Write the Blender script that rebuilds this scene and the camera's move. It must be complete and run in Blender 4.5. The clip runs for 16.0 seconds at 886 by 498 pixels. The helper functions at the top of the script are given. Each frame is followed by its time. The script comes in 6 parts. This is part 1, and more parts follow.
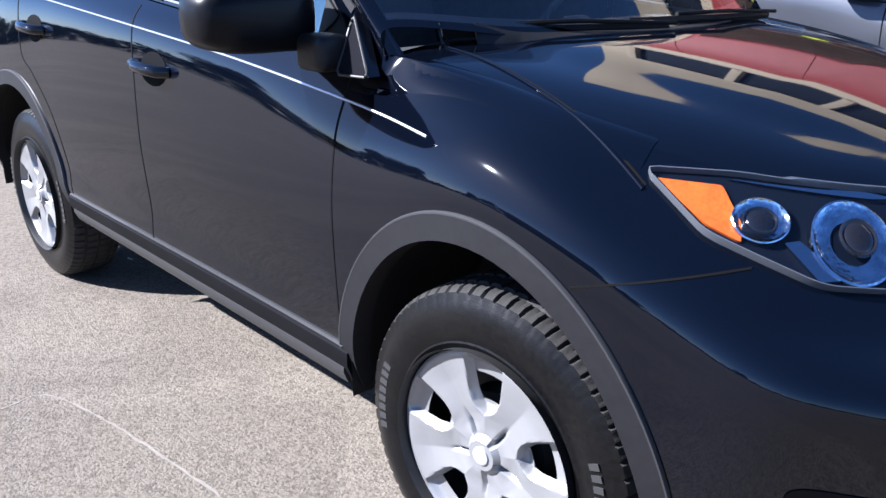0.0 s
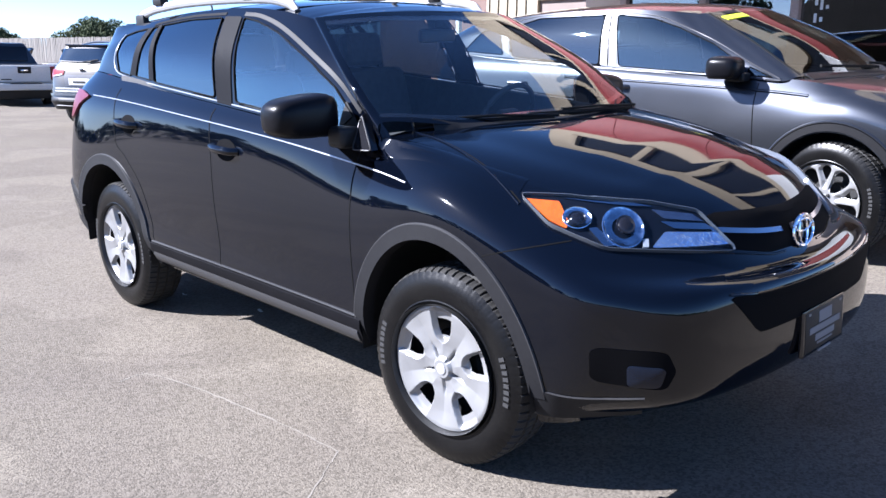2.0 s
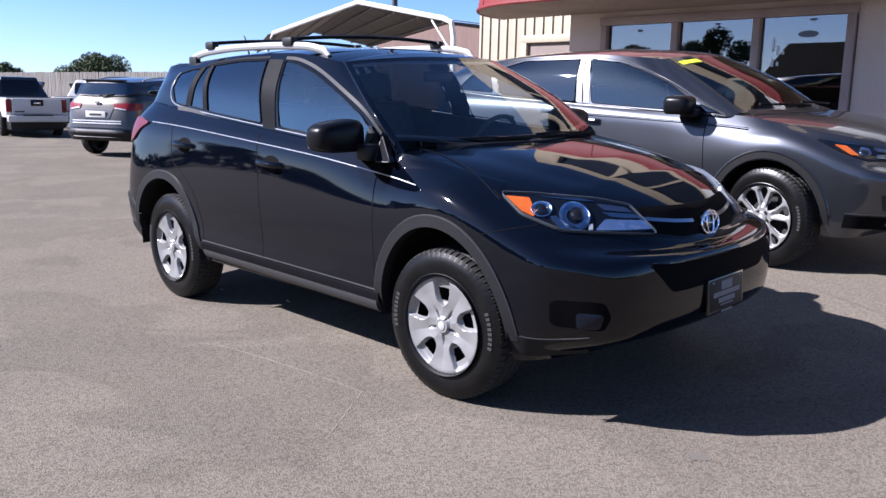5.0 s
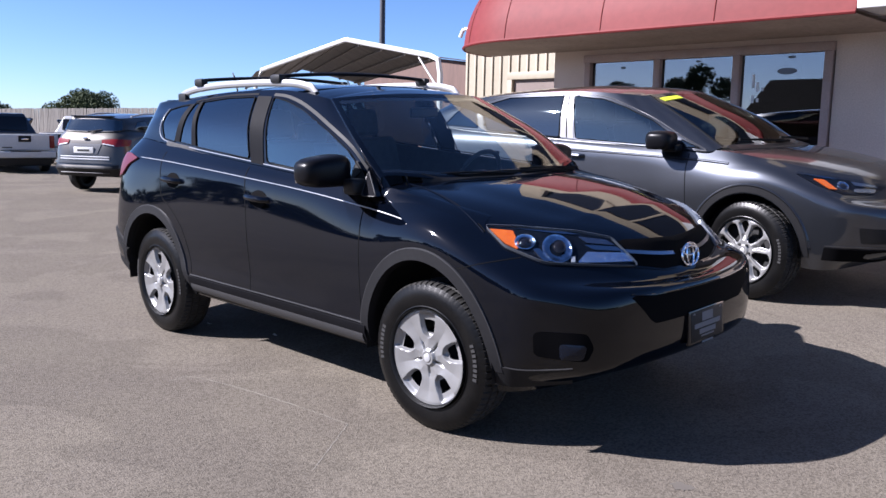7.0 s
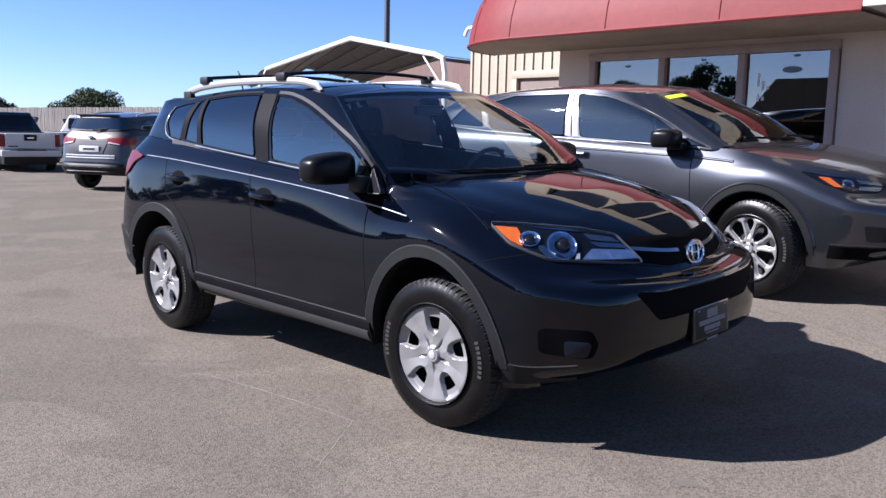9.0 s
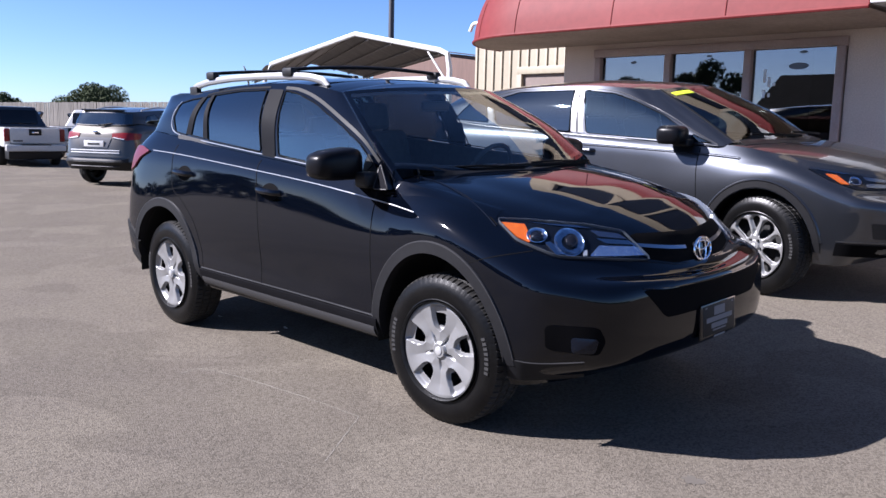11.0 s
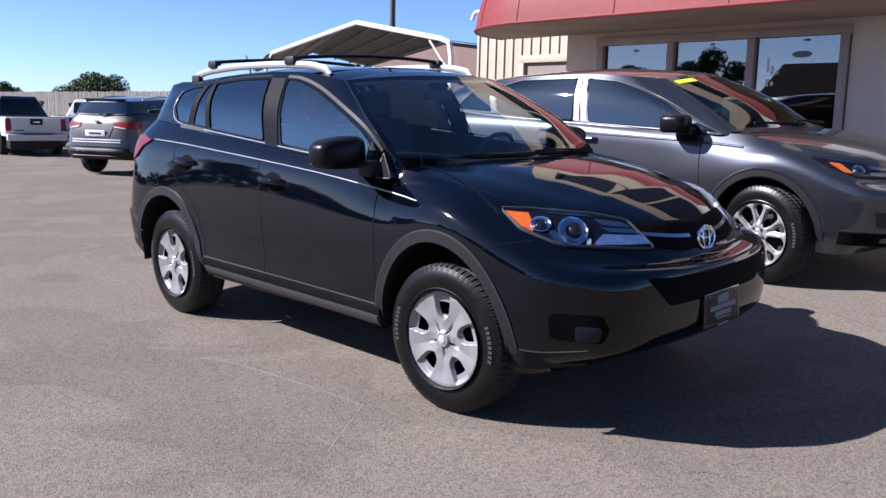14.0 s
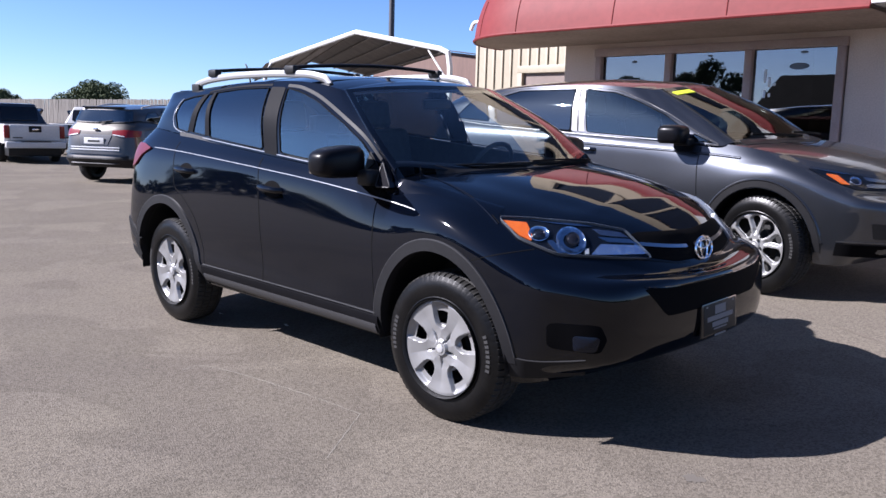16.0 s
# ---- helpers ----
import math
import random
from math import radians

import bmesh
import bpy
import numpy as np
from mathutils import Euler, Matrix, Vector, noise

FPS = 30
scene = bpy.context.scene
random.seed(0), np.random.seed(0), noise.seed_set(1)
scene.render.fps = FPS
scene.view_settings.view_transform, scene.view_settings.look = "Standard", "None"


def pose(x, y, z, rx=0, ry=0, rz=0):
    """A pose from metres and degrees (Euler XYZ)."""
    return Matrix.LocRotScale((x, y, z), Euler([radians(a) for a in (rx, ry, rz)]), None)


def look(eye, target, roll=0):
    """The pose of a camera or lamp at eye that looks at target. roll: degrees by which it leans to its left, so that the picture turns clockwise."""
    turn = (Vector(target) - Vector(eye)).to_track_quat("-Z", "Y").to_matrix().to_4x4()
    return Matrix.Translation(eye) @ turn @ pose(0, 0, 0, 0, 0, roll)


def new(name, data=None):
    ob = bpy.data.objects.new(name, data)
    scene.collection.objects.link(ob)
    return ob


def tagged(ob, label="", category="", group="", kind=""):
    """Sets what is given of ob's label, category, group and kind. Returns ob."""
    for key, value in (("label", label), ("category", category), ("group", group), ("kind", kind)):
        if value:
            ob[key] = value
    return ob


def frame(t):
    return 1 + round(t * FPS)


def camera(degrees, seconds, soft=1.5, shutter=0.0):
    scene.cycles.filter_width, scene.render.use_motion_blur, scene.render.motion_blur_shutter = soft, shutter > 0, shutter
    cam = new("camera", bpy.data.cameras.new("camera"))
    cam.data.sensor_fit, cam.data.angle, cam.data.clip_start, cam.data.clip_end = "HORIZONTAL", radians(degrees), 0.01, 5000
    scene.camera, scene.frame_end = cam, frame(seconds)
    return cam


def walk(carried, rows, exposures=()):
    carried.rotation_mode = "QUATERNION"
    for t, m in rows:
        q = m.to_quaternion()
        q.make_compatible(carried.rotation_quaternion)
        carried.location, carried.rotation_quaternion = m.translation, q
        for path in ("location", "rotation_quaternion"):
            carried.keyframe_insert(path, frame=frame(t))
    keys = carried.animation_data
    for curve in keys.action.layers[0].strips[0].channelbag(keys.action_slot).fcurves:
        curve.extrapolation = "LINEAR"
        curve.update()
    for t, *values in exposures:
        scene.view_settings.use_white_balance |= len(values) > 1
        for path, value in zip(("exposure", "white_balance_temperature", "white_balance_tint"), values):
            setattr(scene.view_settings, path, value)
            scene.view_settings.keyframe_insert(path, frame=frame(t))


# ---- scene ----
cam = camera(55.6, 16.0)
PATH = [
    (0, (2.383, -2.008, 1.312), (0.999, -0.706, 0.689), 1.8),
    (0.2, (2.49, -2.082, 1.331), (1.104, -0.787, 0.698), 2.1),
    (0.5, (2.637, -2.235, 1.342), (1.26, -0.928, 0.712), 2.7),
    (0.7, (2.723, -2.34, 1.35), (1.368, -1.022, 0.694), 2),
    (1, (2.857, -2.464, 1.382), (1.526, -1.102, 0.77), 1.9),
    (1.2, (2.956, -2.539, 1.396), (1.596, -1.157, 0.903), 1.9),
    (1.5, (3.133, -2.643, 1.414), (1.758, -1.254, 0.988), 1.5),
    (1.7, (3.24, -2.728, 1.423), (1.864, -1.336, 1.012), 1.6),
    (2, (3.344, -2.84, 1.428), (1.943, -1.483, 0.987), 0.7),
    (2.2, (3.401, -2.944, 1.423), (2.019, -1.556, 1.021), 0.8),
    (2.5, (3.489, -3.082, 1.41), (2.103, -1.696, 1.012), 0.1),
    (2.7, (3.562, -3.143, 1.408), (2.187, -1.747, 1.006), -0.1),
    (3, (3.675, -3.199, 1.412), (2.3, -1.804, 1.01), -0.4),
    (3.2, (3.762, -3.221, 1.408), (2.381, -1.831, 1.009), 0.2),
    (3.5, (3.874, -3.277, 1.406), (2.489, -1.888, 1.012), 1),
    (3.7, (3.925, -3.319, 1.406), (2.515, -1.948, 1.043), 1.4),
    (4, (3.964, -3.404, 1.406), (2.552, -2.033, 1.051), 1),
    (4.2, (3.983, -3.466, 1.414), (2.579, -2.093, 1.035), 1.2),
    (6.5, (4.086, -3.605, 1.416), (2.696, -2.194, 1.135), 1.3),
    (7, (4.091, -3.6, 1.416), (2.7, -2.189, 1.142), 1.2),
    (7.5, (4.093, -3.598, 1.415), (2.698, -2.19, 1.144), 1.1),
    (8, (4.088, -3.599, 1.415), (2.694, -2.192, 1.144), 1.1),
    (8.5, (4.087, -3.601, 1.412), (2.691, -2.194, 1.138), 1.1),
    (9, (4.095, -3.606, 1.407), (2.697, -2.203, 1.131), 1.2),
    (11.5, (4.08, -3.616, 1.408), (2.677, -2.22, 1.117), 1.3),
    (12, (4.083, -3.612, 1.404), (2.683, -2.215, 1.107), 1),
    (12.5, (4.084, -3.619, 1.406), (2.682, -2.226, 1.101), 1.1),
    (13, (4.075, -3.619, 1.404), (2.671, -2.228, 1.096), 1.1),
    (13.5, (4.077, -3.616, 1.402), (2.672, -2.227, 1.09), 1.1),
    (14, (4.072, -3.619, 1.404), (2.67, -2.227, 1.093), 1.3),
    (14.5, (4.074, -3.621, 1.403), (2.674, -2.226, 1.096), 1.5),
    (15, (4.08, -3.623, 1.405), (2.679, -2.228, 1.1), 1.6),
    (15.5, (4.082, -3.627, 1.407), (2.682, -2.229, 1.111), 1.6),
    (16, (4.079, -3.631, 1.405), (2.678, -2.233, 1.116), 1.6),
]
walk(cam, [(t, look(eye, target, roll)) for t, eye, target, roll in PATH],
     exposures=[(0.0, 2.44, 5560, 16), (1.5, 2.50, 5530, 16), (2.5, 2.36, 5640, 17), (3.5, 2.19, 5760, 19), (4.2, 1.99, 5780, 20), (6.3, 1.68, 5840, 20), (16.0, 1.68, 5840, 20)])


# ---- light ----
SUN_TO = Vector((0.91, 1.05, -1.0)).normalized()      # the way the sunlight travels
world = bpy.data.worlds.new("world")
scene.world = world
world.use_nodes = True
wn = world.node_tree.nodes
sky = wn.new("ShaderNodeTexSky")
sky.sky_type = "NISHITA"
sky.sun_disc = False
sky.sun_elevation = math.asin(-SUN_TO.z)
sky.sun_rotation = math.atan2(-SUN_TO.x, -SUN_TO.y)
sky.dust_density = 0.4
sky.air_density = 0.62
sky.ozone_density = 4.0
sky.altitude = 300
wn["Background"].inputs[1].default_value = 0.056
deep = wn.new("ShaderNodeHueSaturation")               # the clear air of the day: a deeper blue
deep.inputs["Saturation"].default_value = 1.06
world.node_tree.links.new(sky.outputs[0], deep.inputs["Color"])
world.node_tree.links.new(deep.outputs[0], wn["Background"].inputs[0])
sun = new("sun", bpy.data.lights.new("sun", "SUN"))
sun.data.energy, sun.data.angle, sun.data.color = 5.0, radians(0.53), (1.0, 0.95, 0.88)
sun.matrix_world = look((0, 0, 30), Vector((0, 0, 30)) + SUN_TO)


# ---- materials ----
def principled(name, colour, rough=0.5, metal=0.0, spec=0.5, coat=0.0, coat_rough=0.03):
    m = bpy.data.materials.new(name)
    m.use_nodes = True
    p = m.node_tree.nodes["Principled BSDF"]
    p.inputs["Base Color"].default_value = (*colour, 1)
    p.inputs["Roughness"].default_value = rough
    p.inputs["Metallic"].default_value = metal
    p.inputs["Specular IOR Level"].default_value = spec
    p.inputs["Coat Weight"].default_value = coat
    p.inputs["Coat Roughness"].default_value = coat_rough
    return m


def vary(m, low, high, scale, detail=6, fine=None, bump=0.0, bump_scale=None, rough=None, space="Object", stretch=(1, 1, 1), dist=0.01):
    """Colour that wanders between two tones at two scales, and fine relief."""
    nt = m.node_tree
    n, l = nt.nodes, nt.links
    p = n["Principled BSDF"]
    co = n.new("ShaderNodeTexCoord")
    mp = n.new("ShaderNodeMapping")
    mp.inputs["Scale"].default_value = stretch
    l.new(co.outputs[space], mp.inputs[0])
    a = n.new("ShaderNodeTexNoise")
    a.inputs["Scale"].default_value, a.inputs["Detail"].default_value = scale, detail
    l.new(mp.outputs[0], a.inputs["Vector"])
    b = n.new("ShaderNodeTexNoise")
    b.inputs["Scale"].default_value, b.inputs["Detail"].default_value = fine or scale * 14, 4
    l.new(mp.outputs[0], b.inputs["Vector"])
    mix = n.new("ShaderNodeMath")
    mix.operation = "MULTIPLY_ADD"
    l.new(b.outputs[0], mix.inputs[0])
    mix.inputs[1].default_value = 0.45
    half = n.new("ShaderNodeMath")
    half.operation = "MULTIPLY"
    half.inputs[1].default_value = 0.55
    l.new(a.outputs[0], half.inputs[0])
    l.new(half.outputs[0], mix.inputs[2])
    ramp = n.new("ShaderNodeValToRGB")
    ramp.color_ramp.elements[0].position, ramp.color_ramp.elements[0].color = 0.36, (*low, 1)
    ramp.color_ramp.elements[1].position, ramp.color_ramp.elements[1].color = 0.64, (*high, 1)
    l.new(mix.outputs[0], ramp.inputs[0])
    l.new(ramp.outputs[0], p.inputs["Base Color"])
    if bump:
        c = n.new("ShaderNodeTexNoise")
        c.inputs["Scale"].default_value, c.inputs["Detail"].default_value = bump_scale or scale * 20, 3
        l.new(mp.outputs[0], c.inputs["Vector"])
        bp = n.new("ShaderNodeBump")
        bp.inputs["Strength"].default_value, bp.inputs["Distance"].default_value = bump, dist
        l.new(c.outputs[0], bp.inputs["Height"])
        l.new(bp.outputs[0], p.inputs["Normal"])
    if rough:
        r = n.new("ShaderNodeMapRange")
        r.inputs["To Min"].default_value, r.inputs["To Max"].default_value = rough
        l.new(mix.outputs[0], r.inputs["Value"])
        l.new(r.outputs[0], p.inputs["Roughness"])
    return m


def glazing(name, tint, head_on=0.085, rough=0.0, mirror=(1, 1, 1)):
    """Thin tinted glass: what shines through, and a mirror layer that grows towards grazing angles."""
    m = bpy.data.materials.new(name)
    m.use_nodes = True
    nt = m.node_tree
    nt.nodes.remove(nt.nodes["Principled BSDF"])
    t, g = nt.nodes.new("ShaderNodeBsdfTransparent"), nt.nodes.new("ShaderNodeBsdfGlossy")
    f, p, r, mx = nt.nodes.new("ShaderNodeLayerWeight"), nt.nodes.new("ShaderNodeMath"), nt.nodes.new("ShaderNodeMapRange"), nt.nodes.new("ShaderNodeMixShader")
    t.inputs[0].default_value = (*tint, 1)
    g.inputs["Color"].default_value = (*mirror, 1)
    g.inputs["Roughness"].default_value = rough
    f.inputs[0].default_value = 0.5
    p.operation, p.inputs[1].default_value = "POWER", 5.0
    r.inputs["To Min"].default_value, r.inputs["To Max"].default_value = head_on, 1.0
    for a, b in ((f.outputs["Facing"], p.inputs[0]), (p.outputs[0], r.inputs["Value"]), (r.outputs[0], mx.inputs[0]), (t.outputs[0], mx.inputs[1]), (g.outputs[0], mx.inputs[2]), (mx.outputs[0], nt.nodes["Material Output"].inputs[0])):
        nt.links.new(a, b)
    return m


PAINT_BLACK = vary(principled("black paint", (0.0008, 0.0014, 0.0034), 0.6, 0.0, 0.0, 1.0, 0.036), (0.0007, 0.0013, 0.0031), (0.0009, 0.0015, 0.0037), 2, fine=800)
PAINT_BLACK.node_tree.nodes["Principled BSDF"].inputs["Coat IOR"].default_value = 1.42
MIRROR_SHELL = vary(principled("mirror shell", (0.004, 0.004, 0.005), 0.3, spec=0.13), (0.0034, 0.0034, 0.0044), (0.0046, 0.0046, 0.0058), 5)
PAINT_GREY = vary(principled("grey metallic paint", (0.04318, 0.04668, 0.05528), 0.36, 0.85, 0.5, 1.0, 0.01), (0.03925, 0.0428, 0.05067), (0.04709, 0.05058, 0.05991), 3, fine=900)
PAINT_SILVER = vary(principled("silver paint", (0.04704, 0.0424, 0.03515), 0.4, 0.6, 0.5, 1.0, 0.05), (0.04256, 0.03816, 0.03135), (0.05152, 0.04664, 0.03895), 2, fine=500)
PAINT_WHITE = vary(principled("white paint", (0.476, 0.476, 0.4632), 0.4, 0, 0.5, 0.8, 0.05), (0.442, 0.442, 0.4292), (0.51, 0.51, 0.5015), 1.2)
CLADDING = vary(principled("grey plastic", (0.008, 0.008, 0.009), 0.62, spec=0.16), (0.0065, 0.0065, 0.0075), (0.0095, 0.0095, 0.0105), 4, bump=0.12, bump_scale=700, dist=0.001)
BLACK_PLASTIC = vary(principled("black plastic", (0.00476, 0.00476, 0.005355), 0.5, spec=0.3), (0.00357, 0.00357, 0.003868), (0.00595, 0.00595, 0.006545), 5, bump=0.1, bump_scale=600, dist=0.001)
GLOSS_BLACK = principled("gloss black", (0.006, 0.006, 0.008), 0.12)
SEAL = principled("rubber seal", (0.006, 0.006, 0.006), 0.7, spec=0.15)
GAP = principled("panel gap", (0.002, 0.002, 0.002), 0.9, spec=0.1)
CHROME = principled("chrome", (0.78, 0.78, 0.80), 0.08, 1.0)
RAIL = principled("brushed rail silver", (0.30, 0.30, 0.30), 0.4, 0.5)
SATIN = principled("satin silver", (0.46, 0.46, 0.46), 0.35, 0.45)
BRIGHT = principled("bright trim", (0.468, 0.468, 0.4745), 0.3, 0.85)
FRAME_TRIM = vary(principled("satin window frame", (0.004, 0.004, 0.005), 0.55, spec=0.05), (0.0034, 0.0034, 0.0042), (0.0048, 0.0048, 0.0058), 6)
FRAME_SATIN = vary(principled("paler satin window frame", (0.0085, 0.0085, 0.0092), 0.5, spec=0.13), (0.0075, 0.0075, 0.008), (0.010, 0.010, 0.0108), 8)
DULL_SILVER = principled("dull silver", (0.08, 0.08, 0.084), 0.36, 0.8)
# paler colour for highlights on arch and sill edges, and for quarter-light trim
SHEEN = principled("pale highlight and trim", (0.021, 0.021, 0.0222), 0.5, spec=0.4)
MATTE = principled("dark grille plastic", (0.002, 0.002, 0.0025), 0.8, spec=0.05)
DULL_CHROME = principled("dull chrome", (0.42, 0.44, 0.48), 0.12, 1.0)
HUBCAP = vary(principled("silver wheel lacquer", (0.21, 0.21, 0.2083), 0.38, 0.4, coat=0.3), (0.1932, 0.1932, 0.1915), (0.2268, 0.2268, 0.2251), 9, fine=600)
RUBBER = vary(principled("tyre rubber", (0.0042, 0.0042, 0.0049), 0.4, spec=0.16), (0.0022, 0.0022, 0.0026), (0.0052, 0.005, 0.0048), 7, bump=0.15, bump_scale=300, dist=0.002, rough=(0.24, 0.42))
TREAD = vary(principled("dusty tread rubber", (0.018, 0.0175, 0.0165), 0.7, spec=0.25), (0.013, 0.0125, 0.012), (0.024, 0.023, 0.0215), 18, bump=0.3, bump_scale=260, dist=0.002)
STEEL_DARK = principled("dark steel", (0.05, 0.05, 0.05), 0.5, 0.8)
LETTER = principled("tyre lettering", (0.022, 0.022, 0.022), 0.5)
TINT = glazing("privacy glass", (0.035, 0.05, 0.07), 0.15, 0.012, (0.78, 0.93, 1.0))
TINT_FRONT = glazing("side glass", (0.86, 0.93, 0.94), 0.18, 0.0, (0.74, 0.95, 1.0))
# tint darkened in place of the strong reflections that hide the cabin
GREY_SCREEN = glazing("darkened windscreen glass", (0.30, 0.33, 0.33), 0.10)
GREY_SIDE = glazing("smoked side glass", (0.25, 0.32, 0.34), 0.16, 0.0, (0.74, 0.95, 1.0))
SCREEN = glazing("windscreen glass", (0.88, 0.94, 0.92), 0.085)
LENS = glazing("clear lamp lens", (0.88, 0.92, 0.96), 0.022)
AMBER = vary(principled("amber lens", (0.465, 0.0806, 0.0062), 0.2, coat=1.0), (0.4092, 0.062, 0.00372), (0.4836, 0.0992, 0.00744), 25, fine=160)
RED_LENS = principled("red lens", (0.15, 0.0035, 0.006), 0.3, spec=.3, coat=.25)
LAMP_DARK = principled("lamp bowl", (0.003, 0.004, 0.007), 0.3, spec=0.15)
REFLECTOR = vary(principled("lamp reflector", (0.6, 0.7, 0.9), 0.1, 0.96), (0.5, 0.6, 0.82), (0.92, 0.96, 1.0), 22, bump=1.0, bump_scale=60, dist=0.008)
BOWL_CHROME = vary(principled("lamp bowl chrome", (0.4, 0.44, 0.5), 0.1, 1.0), (0.28, 0.32, 0.38), (0.6, 0.66, 0.74), 30, bump=0.8, bump_scale=40, dist=0.006)
WING = vary(principled("lamp wing", (0.14, 0.18, 0.26), 0.18, 0.9), (0.11, 0.14, 0.21), (0.18, 0.23, 0.32), 40)
LENS_RIM = principled("lens rim", (0.13, 0.14, 0.155), 0.2, 0.5)
INTERIOR = vary(principled("dark cloth", (0.018, 0.018, 0.02), 0.85), (0.022, 0.022, 0.024), (0.04, 0.04, 0.042), 30, bump=0.3, bump_scale=500, dist=0.002)
DASH = vary(principled("dashboard plastic", (0.024, 0.024, 0.0256), 0.6), (0.03, 0.03, 0.032), (0.046, 0.046, 0.048), 8, bump=0.2, bump_scale=400, dist=0.001)


# ---- mesh helpers ----
def mesh_of(name, bm, material, smooth=True):
    me = bpy.data.meshes.new(name)
    bm.normal_update()
    if smooth:
        for e in bm.edges:
            if len(e.link_faces) == 2 and e.calc_face_angle(0) > 0.62:
                e.smooth = False
    bm.to_mesh(me)
    bm.free()
    for m in (material if isinstance(material, (list, tuple)) else [material]):
        me.materials.append(m)
    if smooth:
        me.shade_smooth()
    return me


def part(name, bm, material, parent=None, label="", smooth=True, at=None):
    """Links a bmesh as one mesh object, under a thing or a part where one is given."""
    ob = new(name, mesh_of(name, bm, material, smooth))
    if parent is not None:
        ob.parent = parent
    if at is not None:
        ob.matrix_basis = at
    if label:
        ob["label"] = label
    return ob


def thing(name, m, label, category, group="", kind=""):
    ob = new(name)
    ob.empty_display_size = 0.2
    ob.matrix_basis = m
    return tagged(ob, label, category, group, kind)


def box(bm, lo, hi, bevel=0.0, segs=2, m=None):
    got = bmesh.ops.create_cube(bm, size=1.0)["verts"]
    lo, hi = Vector(lo), Vector(hi)
    for v in got:
        v.co = Vector([(a + b) / 2 + c * (b - a) for a, b, c in zip(lo, hi, v.co)])
    if bevel:
        edges = list({e for v in got for e in v.link_edges})
        made = bmesh.ops.bevel(bm, geom=edges, offset=bevel, segments=segs, profile=0.6, affect="EDGES")
        got = [v for v in made["verts"]]
    if m is not None:
        bmesh.ops.transform(bm, matrix=m, verts=list({v for v in got}))
    return bm


def boxed(lo, hi, bevel=0.0, segs=2, m=None):
    return box(bmesh.new(), lo, hi, bevel, segs, m)


def tube(bm, pts, r, sides=8, caps=True, taper=None):
    """A round bar along a line of points."""
    pts = [Vector(p) for p in pts]
    rings = []
    for i, p in enumerate(pts):
        d = (pts[min(i + 1, len(pts) - 1)] - pts[max(i - 1, 0)]).normalized()
        up = Vector((0, 0, 1)) if abs(d.z) < 0.9 else Vector((1, 0, 0))
        a = d.cross(up).normalized()
        b = d.cross(a)
        q = r if taper is None else r + (taper - r) * i / (len(pts) - 1)
        rings.append([bm.verts.new(p + q * (math.cos(k * 2 * math.pi / sides) * a + math.sin(k * 2 * math.pi / sides) * b)) for k in range(sides)])
    for r0, r1 in zip(rings, rings[1:]):
        for k in range(sides):
            bm.faces.new((r0[k], r0[(k + 1) % sides], r1[(k + 1) % sides], r1[k]))
    if caps:
        bm.faces.new(rings[0][::-1])
        bm.faces.new(rings[-1])
    return bm


def lathe(bm, profile, seg=48, axis="y", wobble=None, closed=False):
    """Turns a profile of (radius, along) round an axis."""
    rings = []
    for j in range(seg):
        a = 2 * math.pi * j / seg
        ring = []
        for i, (r, h) in enumerate(profile):
            if wobble:
                r, h = wobble(i, j, r, h)
            ring.append(bm.verts.new((r * math.cos(a), h, r * math.sin(a)) if axis == "y" else (r * math.cos(a), r * math.sin(a), h)))
        rings.append(ring)
    for j in range(seg):
        r0, r1 = rings[j], rings[(j + 1) % seg]
        for i in range(len(profile) - 1 + closed):
            k = (i + 1) % len(profile)
            bm.faces.new((r0[i], r1[i], r1[k], r0[k]))
    return bm


def cr(p, t, mirror=False):
    """Points on a smooth curve through p (first axis) at the fractional indices t."""
    p, t = np.asarray(p, float), np.asarray(t, float)
    if mirror:
        flip = np.array([1, -1, 1.0])
        first, last = p[1] * flip, p[-2] * flip
    else:
        first, last = 2 * p[0] - p[1], 2 * p[-1] - p[-2]
    q = np.concatenate([first[None], p, last[None]])
    i = np.clip(np.floor(t).astype(int), 0, len(p) - 2)
    f = (t - i).reshape((-1,) + (1,) * (p.ndim - 1))
    a, b, c, d = q[i], q[i + 1], q[i + 2], q[i + 3]
    return 0.5 * (2 * b + (c - a) * f + (2 * a - 5 * b + 4 * c - d) * f ** 2 + (3 * b - a - 3 * c + d) * f ** 3)


def lerp_table(x, xs, zs):
    """A smooth height over x through few values."""
    t = np.interp(x, xs, np.arange(len(xs)))
    return cr(np.asarray(zs, float)[:, None], np.atleast_1d(t))[:, 0]


def inside(poly, x, y):
    c = False
    for (x0, y0), (x1, y1) in zip(poly, poly[1:] + poly[:1]):
        if (y0 > y) != (y1 > y) and x < (x1 - x0) * (y - y0) / (y1 - y0) + x0:
            c = not c
    return c


